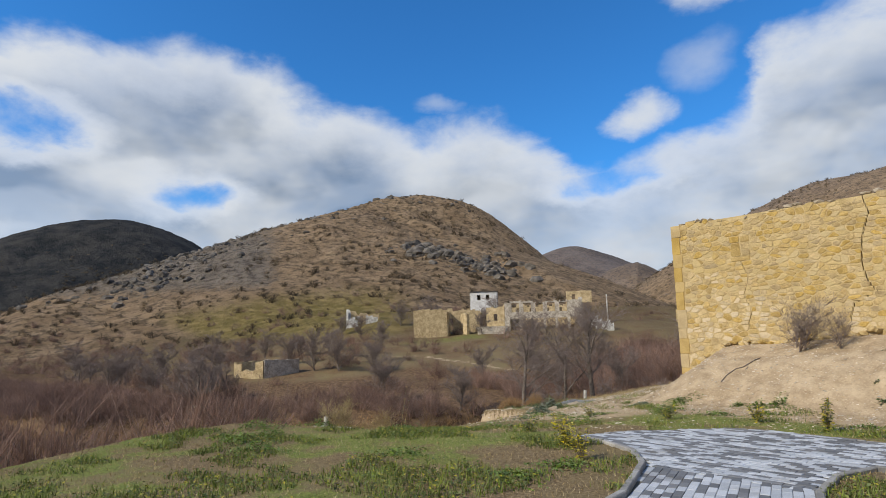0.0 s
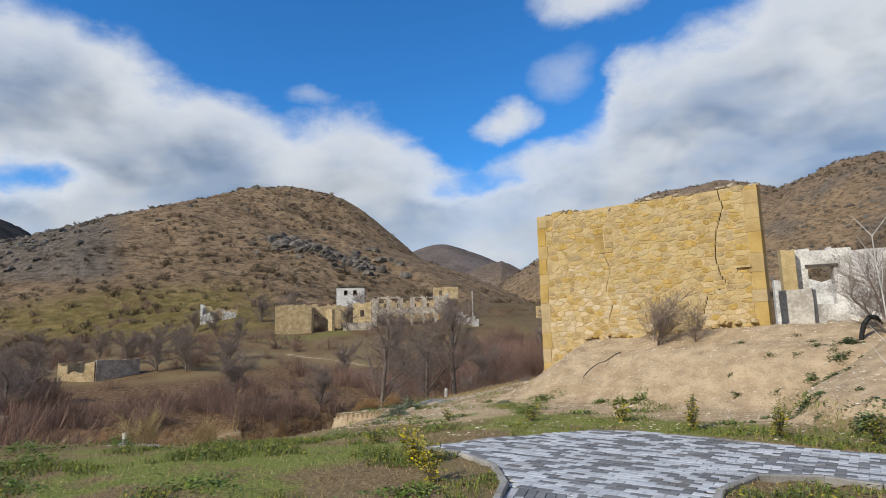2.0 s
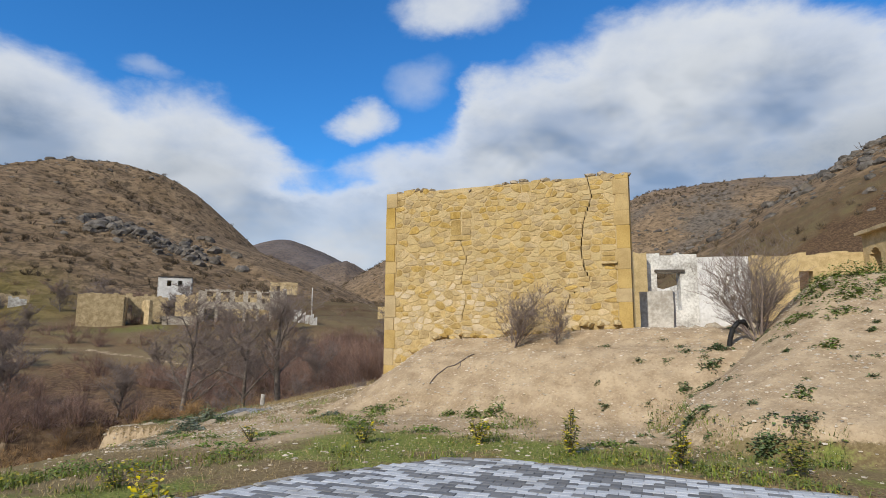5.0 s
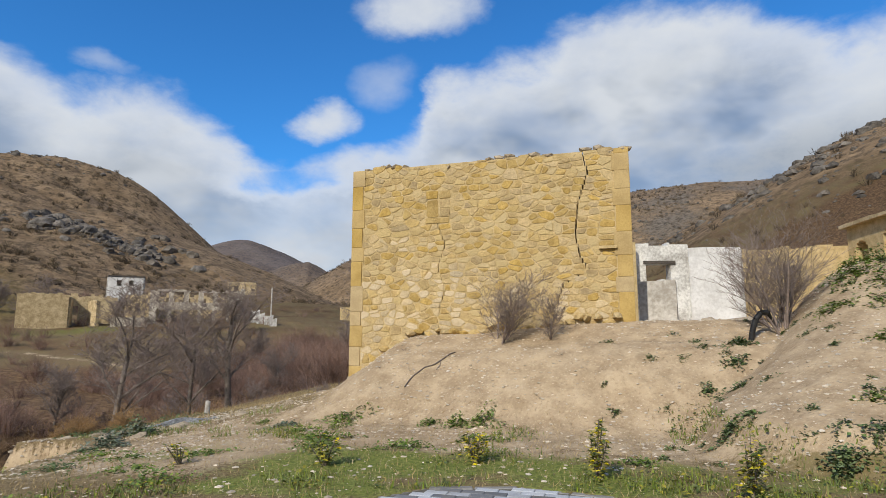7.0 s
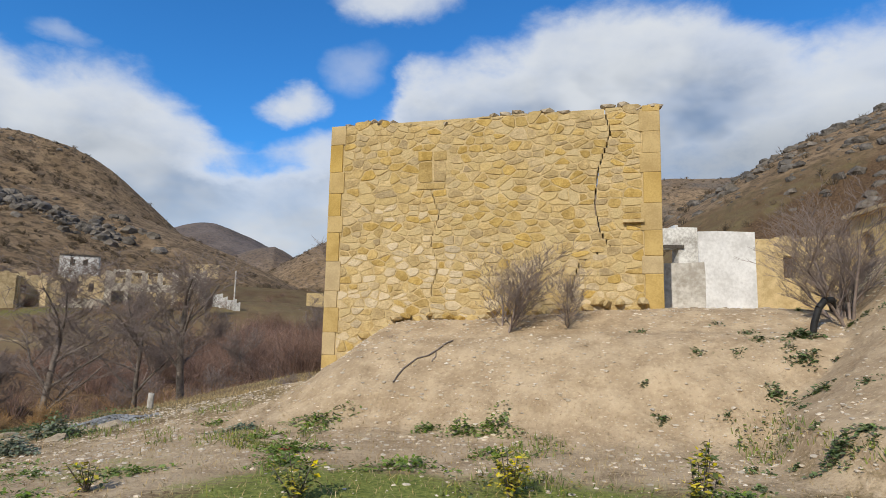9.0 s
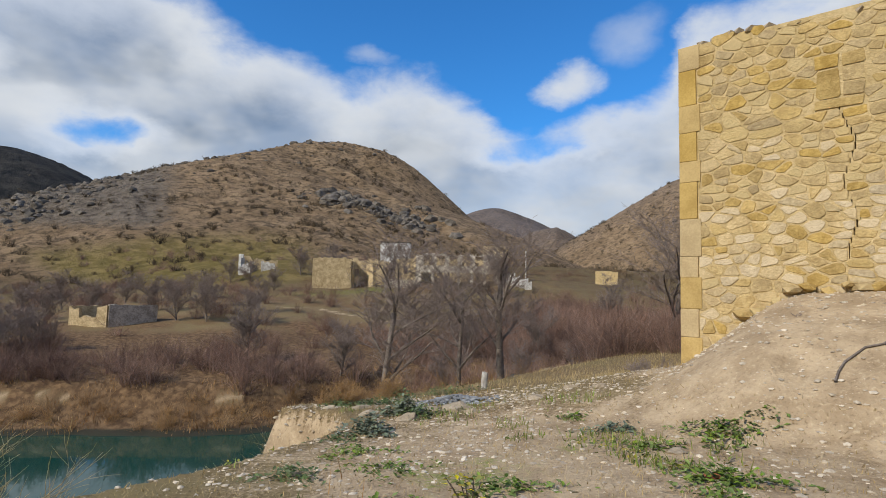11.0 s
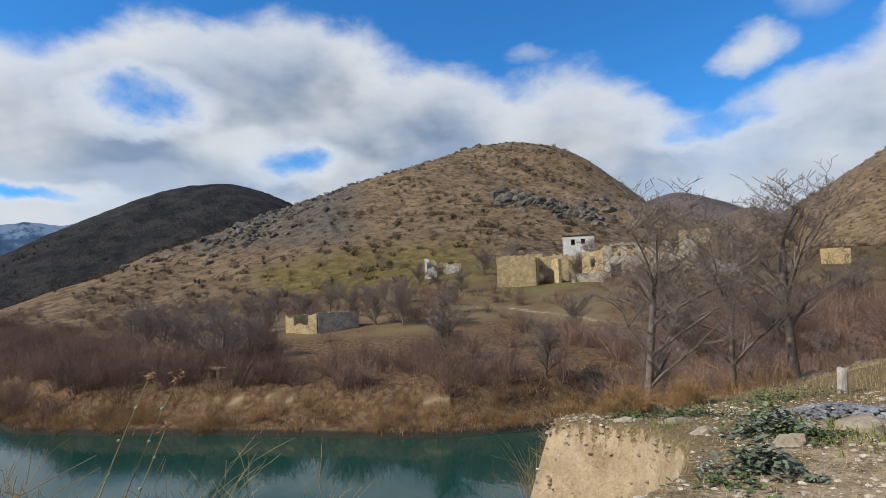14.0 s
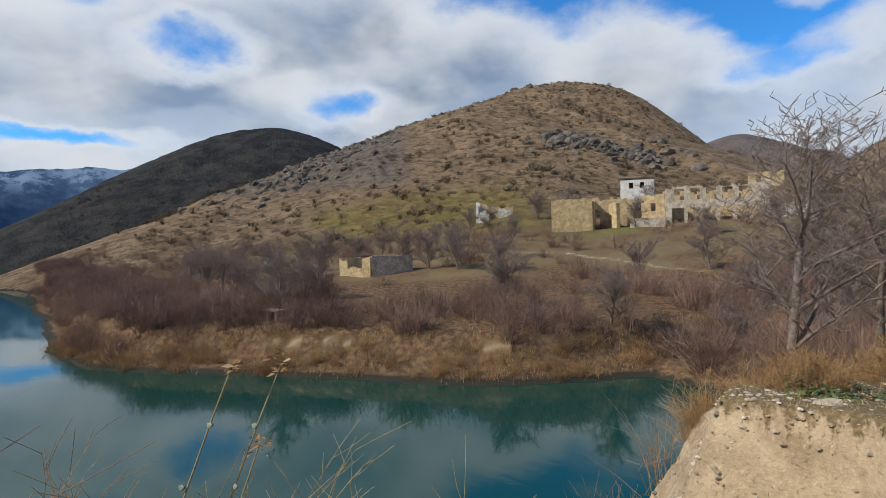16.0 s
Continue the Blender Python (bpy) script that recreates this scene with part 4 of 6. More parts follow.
kerb_run(PAVED[0:7], "grey concrete kerb along the edge of the lawn")
kerb_run(PAVED[6:13], "low concrete kerb half buried in grass", 0.055)
kerb_run(PAVED[13:21], "grey concrete kerb round a grass bed")

# ---- things near the wall ----
nrng = np.random.default_rng(11)


def settle(x, y, sink=0.0):
    return (x, y, z_at(x, y) - sink)


def bare_shrub(name, label, at, tall, stems, seed, group="", splay=0.8, twig=MAT_TWIG):
    """A leafless shrub: many stems from one root."""
    r = random.Random(seed)
    segs = []
    for _ in range(stems):
        a, k = r.uniform(0, 2 * math.pi), r.uniform(0.1, splay)
        segs += grow_tree(r, tall * r.uniform(0.65, 1.0), 0.011 * tall, 0.85, 3, (math.cos(a) * k, math.sin(a) * k), 0.25, 0.12, 0.003)
    ob = thing(name, label, "shrub", at, 0, group)
    low = [s for s in segs if s[4] <= 0]
    high = [s for s in segs if s[4] > 0]
    for nm, some, sides in (("stem", low, 5), ("crown", high, 3)):
        v, f = tubes([s[0] for s in some], [s[1] for s in some], [s[2] for s in some], [s[3] for s in some], sides)
        part(nm, arrays(nm, v, f, twig, True), ob)
    return ob


bare_shrub("bare_shrub", "leafless grey-brown shrub growing against the stone wall", settle(1.75, 14.15, 0.05), 1.9, 5, 3, splay=0.6)
bare_shrub("bare_shrub", "thin leafless bush beside the larger shrub at the wall", settle(2.75, 13.95, 0.05), 1.2, 2, 5, splay=0.3)
bare_shrub("bare_bush", "broad leafless bush with arching twigs on the bank", settle(6.45, 12.85, 0.05), 2.3, 10, 8, splay=0.8)
bare_shrub("bare_bush", "low leafless scrub at the foot of the wall corner", settle(-1.9, 16.3, 0.05), 0.5, 5, 9)
bare_shrub("bare_bush", "tangle of dry twigs on the mound", settle(0.0, 14.6, 0.03), 0.28, 5, 19, splay=1.6)


def leafy_shrub(label, x, y, tall, wide, n, seed, share_yellow=0.25):
    """A small evergreen garden shrub with upright shoots."""
    r = np.random.default_rng(seed)
    ob = thing("garden_shrub", label, "shrub", settle(x, y, 0.03), 0, "young shrubs along the paving")
    p0, p1, cs = [], [], []
    for _ in range(7):
        a, k = r.uniform(0, 6.28), r.uniform(0.1, 0.5)
        tip = np.array([math.cos(a) * wide * k, math.sin(a) * wide * k, tall * r.uniform(0.6, 1.0)])
        p0.append((0, 0, 0))
        p1.append(tuple(tip))
        t = r.uniform(0.15, 1.0, n // 7)
        cs.append(tip[None] * t[:, None] + r.normal(0, 0.055, (n // 7, 3)) * (1.25 - t[:, None]))
    v, f = tubes(p0, p1, [0.008] * 7, [0.003] * 7, 4)
    part("stem", arrays("stem", v, f, MAT_BARK), ob)
    cs = np.concatenate(cs)
    cut = int(len(cs) * (1 - share_yellow))
    r.shuffle(cs)
    for nm, some, mat in (("leaves", cs[:cut], MAT_LEAF), ("yellow_leaves", cs[cut:], MAT_YELLOW)):
        if len(some):
            v, f = leaves(r, some, 0.06)
            part(nm, arrays(nm, v, f, mat), ob, "yellow variegated leaves" if nm != "leaves" else "")
    return ob


for i, (x, y, tall, wide, n, yl) in enumerate([
        (-0.45, 9.35, 0.42, 0.5, 260, 0.1), (1.15, 9.45, 0.40, 0.35, 260, 0.6), (2.28, 8.72, 0.62, 0.34, 380, 0.3), (3.40, 8.02, 0.55, 0.36, 360, 0.35),
        (4.50, 7.75, 0.42, 0.5, 320, 0.0), (5.8, 6.95, 0.45, 0.4, 280, 0.1), (-1.05, 5.35, 0.55, 0.6, 460, 0.8), (-0.55, 4.55, 0.5, 0.35, 240, 0.9),
        (-2.4, 6.9, 0.32, 0.45, 200, 0.1), (-2.3, 10.0, 0.3, 0.5, 160, 0.1)]):
    leafy_shrub(("yellow-leaved young shrub beside the kerb" if yl > 0.5 else "small green garden shrub with yellowish leaf tips"), x, y, tall, wide, n, 40 + i, yl)


def sapling():
    ob = thing("sapling", "slender leafless sapling with a pale stem", "young tree", settle(3.53, 3.5, 0.05))
    r = random.Random(12)
    segs, p, d = [], Vector((0, 0, -0.1)), Vector((-0.03, 0.0, 1))
    for i in range(12):
        e = p + (d + Vector((r.gauss(0, 0.04), r.gauss(0, 0.04), 0))) * 0.2
        segs.append((tuple(p), tuple(e), 0.011 - i * 0.0006, 0.0104 - i * 0.0006))
        if i > 4:
            for _ in range(2):
                a = r.uniform(0, 6.28)
                q = e + Vector((math.cos(a) * 0.18, math.sin(a) * 0.18, 0.24)) * r.uniform(0.5, 1.2)
                segs.append((tuple(e), tuple(q), 0.004, 0.0015))
        p = e
    main = [s for s in segs if s[2] > 0.0041]
    thin = [s for s in segs if s[2] <= 0.0041]
    for nm, some in (("stem", main), ("crown", thin)):
        v, f = tubes([s[0] for s in some], [s[1] for s in some], [s[2] for s in some], [s[3] for s in some], 5)
        part(nm, arrays(nm, v, f, MAT_CONCRETE, True), ob)


sapling()


def stub_post(label, at, tall, radius, lean, group):
    ob = thing("concrete_stub", label, "post", at, 0, group)
    bm = bmesh.new()
    r = random.Random(int(at[0] * 100))
    rings = []
    for i, (h, k) in enumerate(((-0.15, 1), (tall * 0.5, 1.0), (tall * 0.92, 0.98), (tall, 0.85))):
        rings.append([bm.verts.new((math.cos(a * math.pi / 6) * radius * k + lean * max(h, 0) + r.uniform(-0.004, 0.004), math.sin(a * math.pi / 6) * radius * k + r.uniform(-0.004, 0.004), h + (r.uniform(-0.015, 0.02) if i > 2 else 0))) for a in range(12)])
    for lo, hi in zip(rings, rings[1:]):
        for a in range(12):
            bm.faces.new((lo[a], lo[(a + 1) % 12], hi[(a + 1) % 12], hi[a]))
    bm.faces.new(rings[-1])
    me = bpy.data.meshes.new("shaft")
    bm.to_mesh(me)
    bm.free()
    me.materials.append(MAT_CONCRETE)
    part("shaft", me, ob)


stub_post("short round pale concrete stub post in dry grass", settle(-4.75, 16.6), 0.30, 0.058, 0.05, "concrete stubs")
stub_post("short pale concrete stub on a small slab", settle(-7.13, 6.45), 0.24, 0.055, 0.0, "concrete stubs")
sl = thing("concrete_slab", "thin broken concrete slab lying in the grass", "slab", settle(-7.1, 6.5, 0.02))
v, f = boulder(random.Random(4), (0.55, 0.35, 0.05), 1.0, 2)
part("slab", arrays("slab", v, f, MAT_CONCRETE), sl)
bare_shrub("bare_sapling", "pale leafless twiggy sapling beside the stub", settle(-6.95, 6.55, 0.05), 1.1, 3, 77, splay=0.5, twig=MAT_STRAW)


def ragged_wall(sp, p0, p1, z0, z1, thick, holes=(), rag=0.0, seed=1, step=0.5):
    """A wall from p0 to p1 with openings (along, along, from, to) and a broken top, as columns in one soup."""
    r = random.Random(seed)
    L = math.hypot(p1[0] - p0[0], p1[1] - p0[1])
    turn = math.degrees(math.atan2(p1[1] - p0[1], p1[0] - p0[0]))
    if not holes and rag:
        m = max(2, int(L / step))
        ss = [L * i / m for i in range(m + 1)]
        tops = [z1 + r.uniform(-rag, rag * 0.35) for _ in ss]
        dx, dy = (p1[0] - p0[0]) / L, (p1[1] - p0[1]) / L
        ring = [(0.0, z0), (L, z0)] + [(s, t) for s, t in zip(ss[::-1], tops[::-1])]
        n = len(ring)
        pts = [(p0[0] + dx * s + dy * o, p0[1] + dy * s - dx * o, h) for o in (thick / 2, -thick / 2) for s, h in ring]
        sp.add(pts, [tuple(range(n)), tuple(range(2 * n - 1, n - 1, -1))] + [((i + 1) % n, i, n + i, n + (i + 1) % n) for i in range(n)])
        return
    cuts = sorted({0.0, L, *[h[0] for h in holes], *[h[1] for h in holes], *[i * step + r.uniform(-0.15, 0.15) * step for i in range(1, int(L / step))]})
    cuts = [c for c in cuts if 0 <= c <= L]
    for a, b in zip(cuts, cuts[1:]):
        if b - a < 0.01:
            continue
        mid = (a + b) / 2
        top = z1 + (r.uniform(-rag, rag * 0.35) if rag else 0)
        spans = [(z0, top)]
        for h0, h1, hb, ht in holes:
            if h0 - 1e-6 <= mid <= h1 + 1e-6:
                spans = [q for lo, hi in spans for q in ((lo, min(hi, hb)), (max(lo, ht), hi)) if q[1] - q[0] > 0.02]
        for lo, hi in spans:
            x, y = p0[0] + (p1[0] - p0[0]) * mid / L, p0[1] + (p1[1] - p0[1]) * mid / L
            sp.box(pose(x, y, lo, 0, 0, turn), b - a, thick, hi - lo)


def building(name, label, category, walls, mats):
    """walls: (part name, p0, p1, foot, top, thickness, openings, raggedness, material index, label)"""
    ob = thing(name, label, category)
    for i, (nm, p0, p1, z0, z1, th, holes, rag, mi, lab) in enumerate(walls):
        sp = Soup()
        ragged_wall(sp, p0, p1, z0, z1, th, holes, rag, i + len(walls) * 7)
        part(nm, sp.mesh(nm, mats[mi]), ob, lab)
    return ob


# plastered block against the wall's end
blk = thing("plastered_block", "square weathered white plastered masonry block", "masonry block", (5.25, 15.45, 1.1), -22)
bm = bmesh.new()
bmesh.ops.create_cube(bm, size=1, matrix=Matrix.Translation((0, 0.1, 0.68)) @ Matrix.Diagonal((0.74, 0.5, 1.36, 1)))
bmesh.ops.subdivide_edges(bm, edges=bm.edges[:], cuts=5, use_grid_fill=True)
for q in bm.verts:
    q.co += Vector((noise.noise(q.co * 4), noise.noise(q.co * 4 + Vector((9, 0, 0))), noise.noise(q.co * 3 + Vector((0, 9, 0))))) * 0.025
me = bpy.data.meshes.new("block")
bm.to_mesh(me)
bm.free()
me.materials.append(MAT_CONCRETE)
part("block", me, blk)

white_ruin = building("white_ruin", "roofless white plastered ruin with an empty window", "ruined house", [
    ("rough_wall", (6.15, 20.35), (7.8, 20.35), 1.4, 4.0, 0.4, [(0.40, 1.12, 2.2, 3.4)], 0.10, 0, "rough wall with flaking white plaster"),
    ("smooth_wall", (7.8, 20.3), (9.35, 20.3), 1.4, 3.88, 0.38, [], 0.03, 1, "bright whitewashed wall"),
    ("pillar", (5.75, 20.0), (6.15, 20.0), 1.4, 4.0, 0.5, [], 0.06, 2, "ochre stone pier"),
    ("rear_wall", (6.15, 24.0), (9.35, 24.0), 1.4, 3.3, 0.4, [], 0.2, 0, ""),
    ("side_wall", (9.35, 20.5), (9.55, 24.0), 1.4, 3.7, 0.4, [], 0.15, 0, "")], [MAT_PLASTER, MAT_WHITE, MAT_MORTAR])
sp = Soup()
ragged_wall(sp, (6.48, 20.12), (7.4, 20.12), 3.40, 3.48, 0.06)
part("lintel", sp.mesh("lintel", MAT_DARKWOOD), white_ruin, "dark timber lintel")


def arch_wall(sp, p0, p1, z0, z1, thick, arches):
    """A wall with round-headed openings (centre along, half width, sill, spring)."""
    holes = []
    for c, hw, zb, zs in arches:
        n = 7
        for i in range(n):
            a, b = c - hw + 2 * hw * i / n, c - hw + 2 * hw * (i + 1) / n
            x = ((a + b) / 2 - c) / hw
            holes.append((a, b, zb, zs + hw * math.sqrt(max(0.0, 1 - x * x))))
    ragged_wall(sp, p0, p1, z0, z1, thick, holes, 0.0, 5, 0.8)


arch = thing("arched_building", "long ochre stone building with arched doorways", "stone building")
A0, A1 = (16.29, 25.3), (14.9, 14.2)
sp = Soup()
arch_wall(sp, A0, A1, 2.0, 5.35, 0.7, [(0.9, 0.42, 2.9, 4.35), (2.75, 0.48, 2.9, 4.55), (4.9, 0.5, 2.9, 4.5), (7.2, 0.5, 2.9, 4.5), (9.4, 0.5, 2.9, 4.5)])
part("front_wall", sp.mesh("front_wall", MAT_MORTAR), arch)
sp = Soup()
ragged_wall(sp, (16.19, 25.4), (14.8, 14.1), 5.35, 5.5, 0.95, (), 0.04, 3, 0.5)
part("eaves", sp.mesh("eaves", MAT_RUIN), arch, "projecting stone eaves course")
sp = Soup()
ragged_wall(sp, (15.35, 19.1), (15.2, 17.6), 2.0, 6.3, 1.0, (), 0.1, 3, 0.4)
part("buttress", sp.mesh("buttress", MAT_STONE_FAR), arch, "taller ochre stone buttress")
sp = Soup()
ragged_wall(sp, (20.5, 24.2), (19.0, 13.7), 2.0, 5.0, 0.6)
part("rear_wall", sp.mesh("rear_wall", MAT_WHITE), arch)
building("far_stone_wall", "low cream stone wall of a roofless outbuilding", "ruined wall", [
    ("wall", (11.6, 26.5), (16.4, 25.6), 2.0, 4.75, 0.5, [(2.2, 2.7, 3.2, 4.0)], 0.12, 0, "")], [MAT_MORTAR])

# bent black pipe sticking out of the gully
pipe = thing("bent_pipe", "bent black rubber pipe sticking out of the bank", "pipe")
pts = [Vector((5.75, 12.7, 0.9)), Vector((5.80, 12.68, 1.25)), Vector((5.86, 12.66, 1.46)), Vector((5.96, 12.66, 1.57)), Vector((6.08, 12.7, 1.58)), Vector((6.2, 12.85, 1.45))]
gz = z_at(5.8, 12.68)
pts = [p + Vector((0, 0, gz - 1.12)) for p in pts]
v, f = tubes([p for p in pts[:-1]], [p for p in pts[1:]], [0.045] * 5, [0.045] * 5, 10)
part("hose", arrays("hose", v, f, MAT_PIPE, True), pipe)


def loose_stone(x, y, size, label, mat, seed, group="", cuts=2):
    ob = thing("loose_stone", label, "stone", settle(x, y, size[2] * 0.3), seed * 37 % 360, group)
    v, f = boulder(random.Random(seed), size, 0.9, cuts)
    part("rock", arrays("rock", v, f, mat), ob)


for i, (x, y, s_) in enumerate([(-1.25, 12.1, 0.11), (-4.7, 13.6, 0.2), (-4.6, 14.2, 0.18), (-4.2, 14.2, 0.26), (-3.9, 14.0, 0.14), (-5.5, 13.9, 0.15), (-3.2, 14.6, 0.15),
                                (-2.4, 15.0, 0.13), (-2.9, 15.4, 0.12), (7.7, 18.6, 0.45), (7.0, 18.2, 0.3), (6.4, 17.4, 0.22), (8.6, 18.9, 0.6), (-6.6, 14.5, 0.13), (-6.0, 14.5, 0.16)]):
    loose_stone(x, y, (s_, s_ * 0.8, s_ * 0.6), "pale angular loose stone lying on the soil", MAT_LOOSE, 60 + i, "loose stones")
bk = thing("broken_brick", "broken red brick lying on bare soil", "brick", settle(-0.95, 11.35, 0.01), 20)
v, f = boulder(random.Random(2), (0.12, 0.06, 0.05), 1.0, 1)
part("brick_piece", arrays("brick_piece", v, f, MAT_BRICK), bk)
gravel = thing("gravel_heap", "small spilled heap of grey gravel", "gravel", settle(-4.6, 14.9), kind="stuff")
protos = [boulder(random.Random(i), (0.03, 0.024, 0.02)) for i in range(4)]
gx, gy = nrng.normal(0, 0.35, 500), nrng.normal(0, 0.18, 500)
hz = height(gx - 4.6, gy + 14.9)[0] - z_at(-4.6, 14.9) + 0.10 * np.exp(-(gx / 0.4) ** 2 - (gy / 0.2) ** 2)
v, f = stamp(protos, np.stack([gx, gy, hz], 1), nrng.uniform(0, 6, 500), nrng.uniform(0.5, 1.5, 500))
part("stones", arrays("stones", v, f, mottled("grey_gravel", (0.15, 0.155, 0.16), (0.32, 0.33, 0.335), 3, 30, 0.9, 0.2, 0.005, "island", 0.25)), gravel)

# pebbles strewn over the bare soil
n = 30000
px, py = nrng.uniform(-8, 9, n), nrng.uniform(7.6, 16.5, n)
pz, zn_, zf_, q_, dn_ = height(px, py)
hold = (dn_ < 3.0) & ~inside(px, py, PAVED_WIDE) & (fbm(px, py, 0.6, 3, 5) + nrng.uniform(-0.25, 0.25, n) > -0.12) & ((pz > 0.12) | (py > 10.2) | (nrng.random(n) < 0.25))
px, py, pz = px[hold], py[hold], pz[hold]
protos = [boulder(random.Random(90 + i), (1, 0.8, 0.6)) for i in range(5)]
sc = 0.007 + 0.036 * nrng.random(len(px)) ** 4
v, f = stamp(protos, np.stack([px, py, pz], 1), nrng.uniform(0, 6, len(px)), sc)
tagged(new("pebbles", arrays("pebbles", v, f, MAT_PEBBLE)), "pale pebbles strewn over the bare soil", "pebbles", kind="stuff")


n = 5000
px, py = nrng.uniform(-9, -4.6, n), nrng.uniform(11.3, 15.6, n)
pz, zn_, zf_, q_, dn_ = height(px, py)
hold = (dn_ > 0.02) & (dn_ < 2.6)
px, py, pz = px[hold], py[hold], pz[hold]
v, f = stamp(protos, np.stack([px, py, pz], 1), nrng.uniform(0, 6, len(px)), 0.006 + 0.05 * nrng.random(len(px)) ** 4)
tagged(new("cliff_stones", arrays("cliff_stones", v, f, MAT_LOOSE)), "pale stones embedded in the eroded earth face", "stones", kind="stuff")


# ---- grass, weeds and dry growth ----
def blades(r, x, y, z, tall, wide, mat, name, label, lean=0.5):
    n = len(x)
    a = r.uniform(0, 6.28, n)
    b = a + r.normal(0, 0.7, n) + 1.57
    h = tall * r.uniform(0.45, 1.25, n)
    side = np.stack([np.cos(a), np.sin(a), np.zeros(n)], 1) * (wide * r.uniform(0.6, 1.3, n))[:, None]
    tip = np.stack([np.cos(b) * h * lean * r.uniform(0, 1.4, n), np.sin(b) * h * lean * r.uniform(0, 1.4, n), h], 1)
    p = np.stack([x, y, z - 0.01], 1)
    v = np.stack([p - side, p + side, p + tip], 1).reshape(-1, 3)
    return tagged(new(name, arrays(name, v, np.arange(3 * n).reshape(-1, 3), mat)), label, "grass", kind="stuff")


def scatter(r, n, x0, x1, y0, y1, chance):
    x, y = r.uniform(x0, x1, n), r.uniform(y0, y1, n)
    z, zn, zf, q, dn = height(x, y)
    keep = r.random(n) < chance(x, y, z, q, dn, zn, zf)
    return x[keep], y[keep], z[keep]


def lawn_chance(x, y, z, q, dn, zn, zf):
    patchy = smooth(fbm(x, y, 0.7, 4, 81) + 0.5 * fbm(x, y, 2.5, 3, 82), -0.06, 0.12)
    edge = 1 - smooth(y, 7.9, 9.4) * (1 - 0.55 * smooth(fbm(x, y, 0.9, 3, 7), 0.02, 0.15))
    return np.where((dn > 0.1) | inside(x, y, PAVED) | (z > 0.35), 0, patchy * edge * (0.55 + 0.45 * smooth(y, -1, 5)))


x, y, z = scatter(nrng, 210000, -10, 6.5, -1.5, 14.5, lawn_chance)
blades(nrng, x, y, z, 0.095, 0.0075, MAT_BLADE, "lawn_grass", "patchy green winter grass on the lawn")
x, y, z = scatter(nrng, 110000, -10, 6.5, -1, 12.5, lawn_chance)
v, f = leaves(nrng, np.stack([x, y, z + nrng.uniform(0.005, 0.06, len(x))], 1), 0.055, 0.3)
tagged(new("clover", arrays("clover", v, f, MAT_LEAF)), "low clover and small weeds in the lawn", "weeds", kind="stuff")
x, y, z = scatter(nrng, 120000, -10, 5, -2, 15.5, lambda x, y, z, q, dn, a, b: np.where((dn > 0.4) | inside(x, y, PAVED) | (z > 0.3), 0, 0.6))
blades(nrng, x, y, z, 0.05, 0.0045, MAT_STRAW, "dry_lawn_grass", "dry straw-coloured blades among the grass", 1.2)


def far_grass(x, y, z, q, dn, zn, zf):
    strip = np.where((zn > zf) & (y > 14.8) & (x < -1.2), np.exp(-(dn / 1.8) ** 2), 0)
    return np.clip(strip * smooth(y, 14.6, 16.2), 0, 1)


x, y, z = scatter(nrng, 26000, -9, 1, 14.5, 30, far_grass)
blades(nrng, x, y, z, 0.10, 0.004, MAT_STRAW, "straw_grass", "dry pale grass along the edge of the drop", 0.5)


def rusty(x, y, z, q, dn, zn, zf):
    return np.where(zn > zf, np.clip(np.exp(-((dn - 3.2) / 1.4) ** 2) * smooth(fbm(x, y, 0.5, 3, 17), -0.1, 0.12), 0, 1), 0) * (z > WATER + 0.4)


x, y, z = scatter(nrng, 60000, -14, -3, 7, 24, rusty)
blades(nrng, x, y, z, 0.22, 0.004, MAT_RUST, "rusty_grass", "rust-brown dry grass on the eroded slope", 0.35)
x, y, z = scatter(nrng, 95000, -62, -14, 12, 46, lambda x, y, z, q, dn, zn, zf: np.where((zf > zn), smooth(q, -0.2, 0.8) * (1 - smooth(q, 3.0, 6.0)), 0) * 0.5 * smooth(fbm(x, y, 0.3, 3, 15), -0.15, 0.1))
blades(nrng, x, y, z, 0.30, 0.022, MAT_RUST, "shore_grass", "orange-brown dry grass along the far shore", 0.4)


def weed_clump(label, x, y, wide, tall, n, mat, seed, size=0.06):
    r = np.random.default_rng(seed)
    ob = thing("weed_clump", label, "weeds", settle(x, y, 0.01), 0, "low weeds")
    a, k = r.uniform(0, 6.28, n), np.sqrt(r.random(n))
    lump = 0.7 + 0.5 * np.sin(a * 3 + seed) * k
    c = np.stack([np.cos(a) * k * wide * lump, np.sin(a) * k * wide * 0.7 * lump, np.zeros(n)], 1)
    c[:, 2] = height(c[:, 0] + x, c[:, 1] + y)[0] - z_at(x, y) + tall * (1 - k * k) * r.random(n) + 0.01
    v, f = leaves(r, c, size, 0.2)
    part("leaves", arrays("leaves", v, f, mat), ob)


def weeds(spots, mat, label, size, seed):
    for i, (x, y, w, t, n) in enumerate(spots):
        weed_clump(label, x, y, w, t, n, mat, seed + i, size)


LOW, GREY = "low dark green weeds among the grass", "grey-green leafy weeds spreading on the soil"
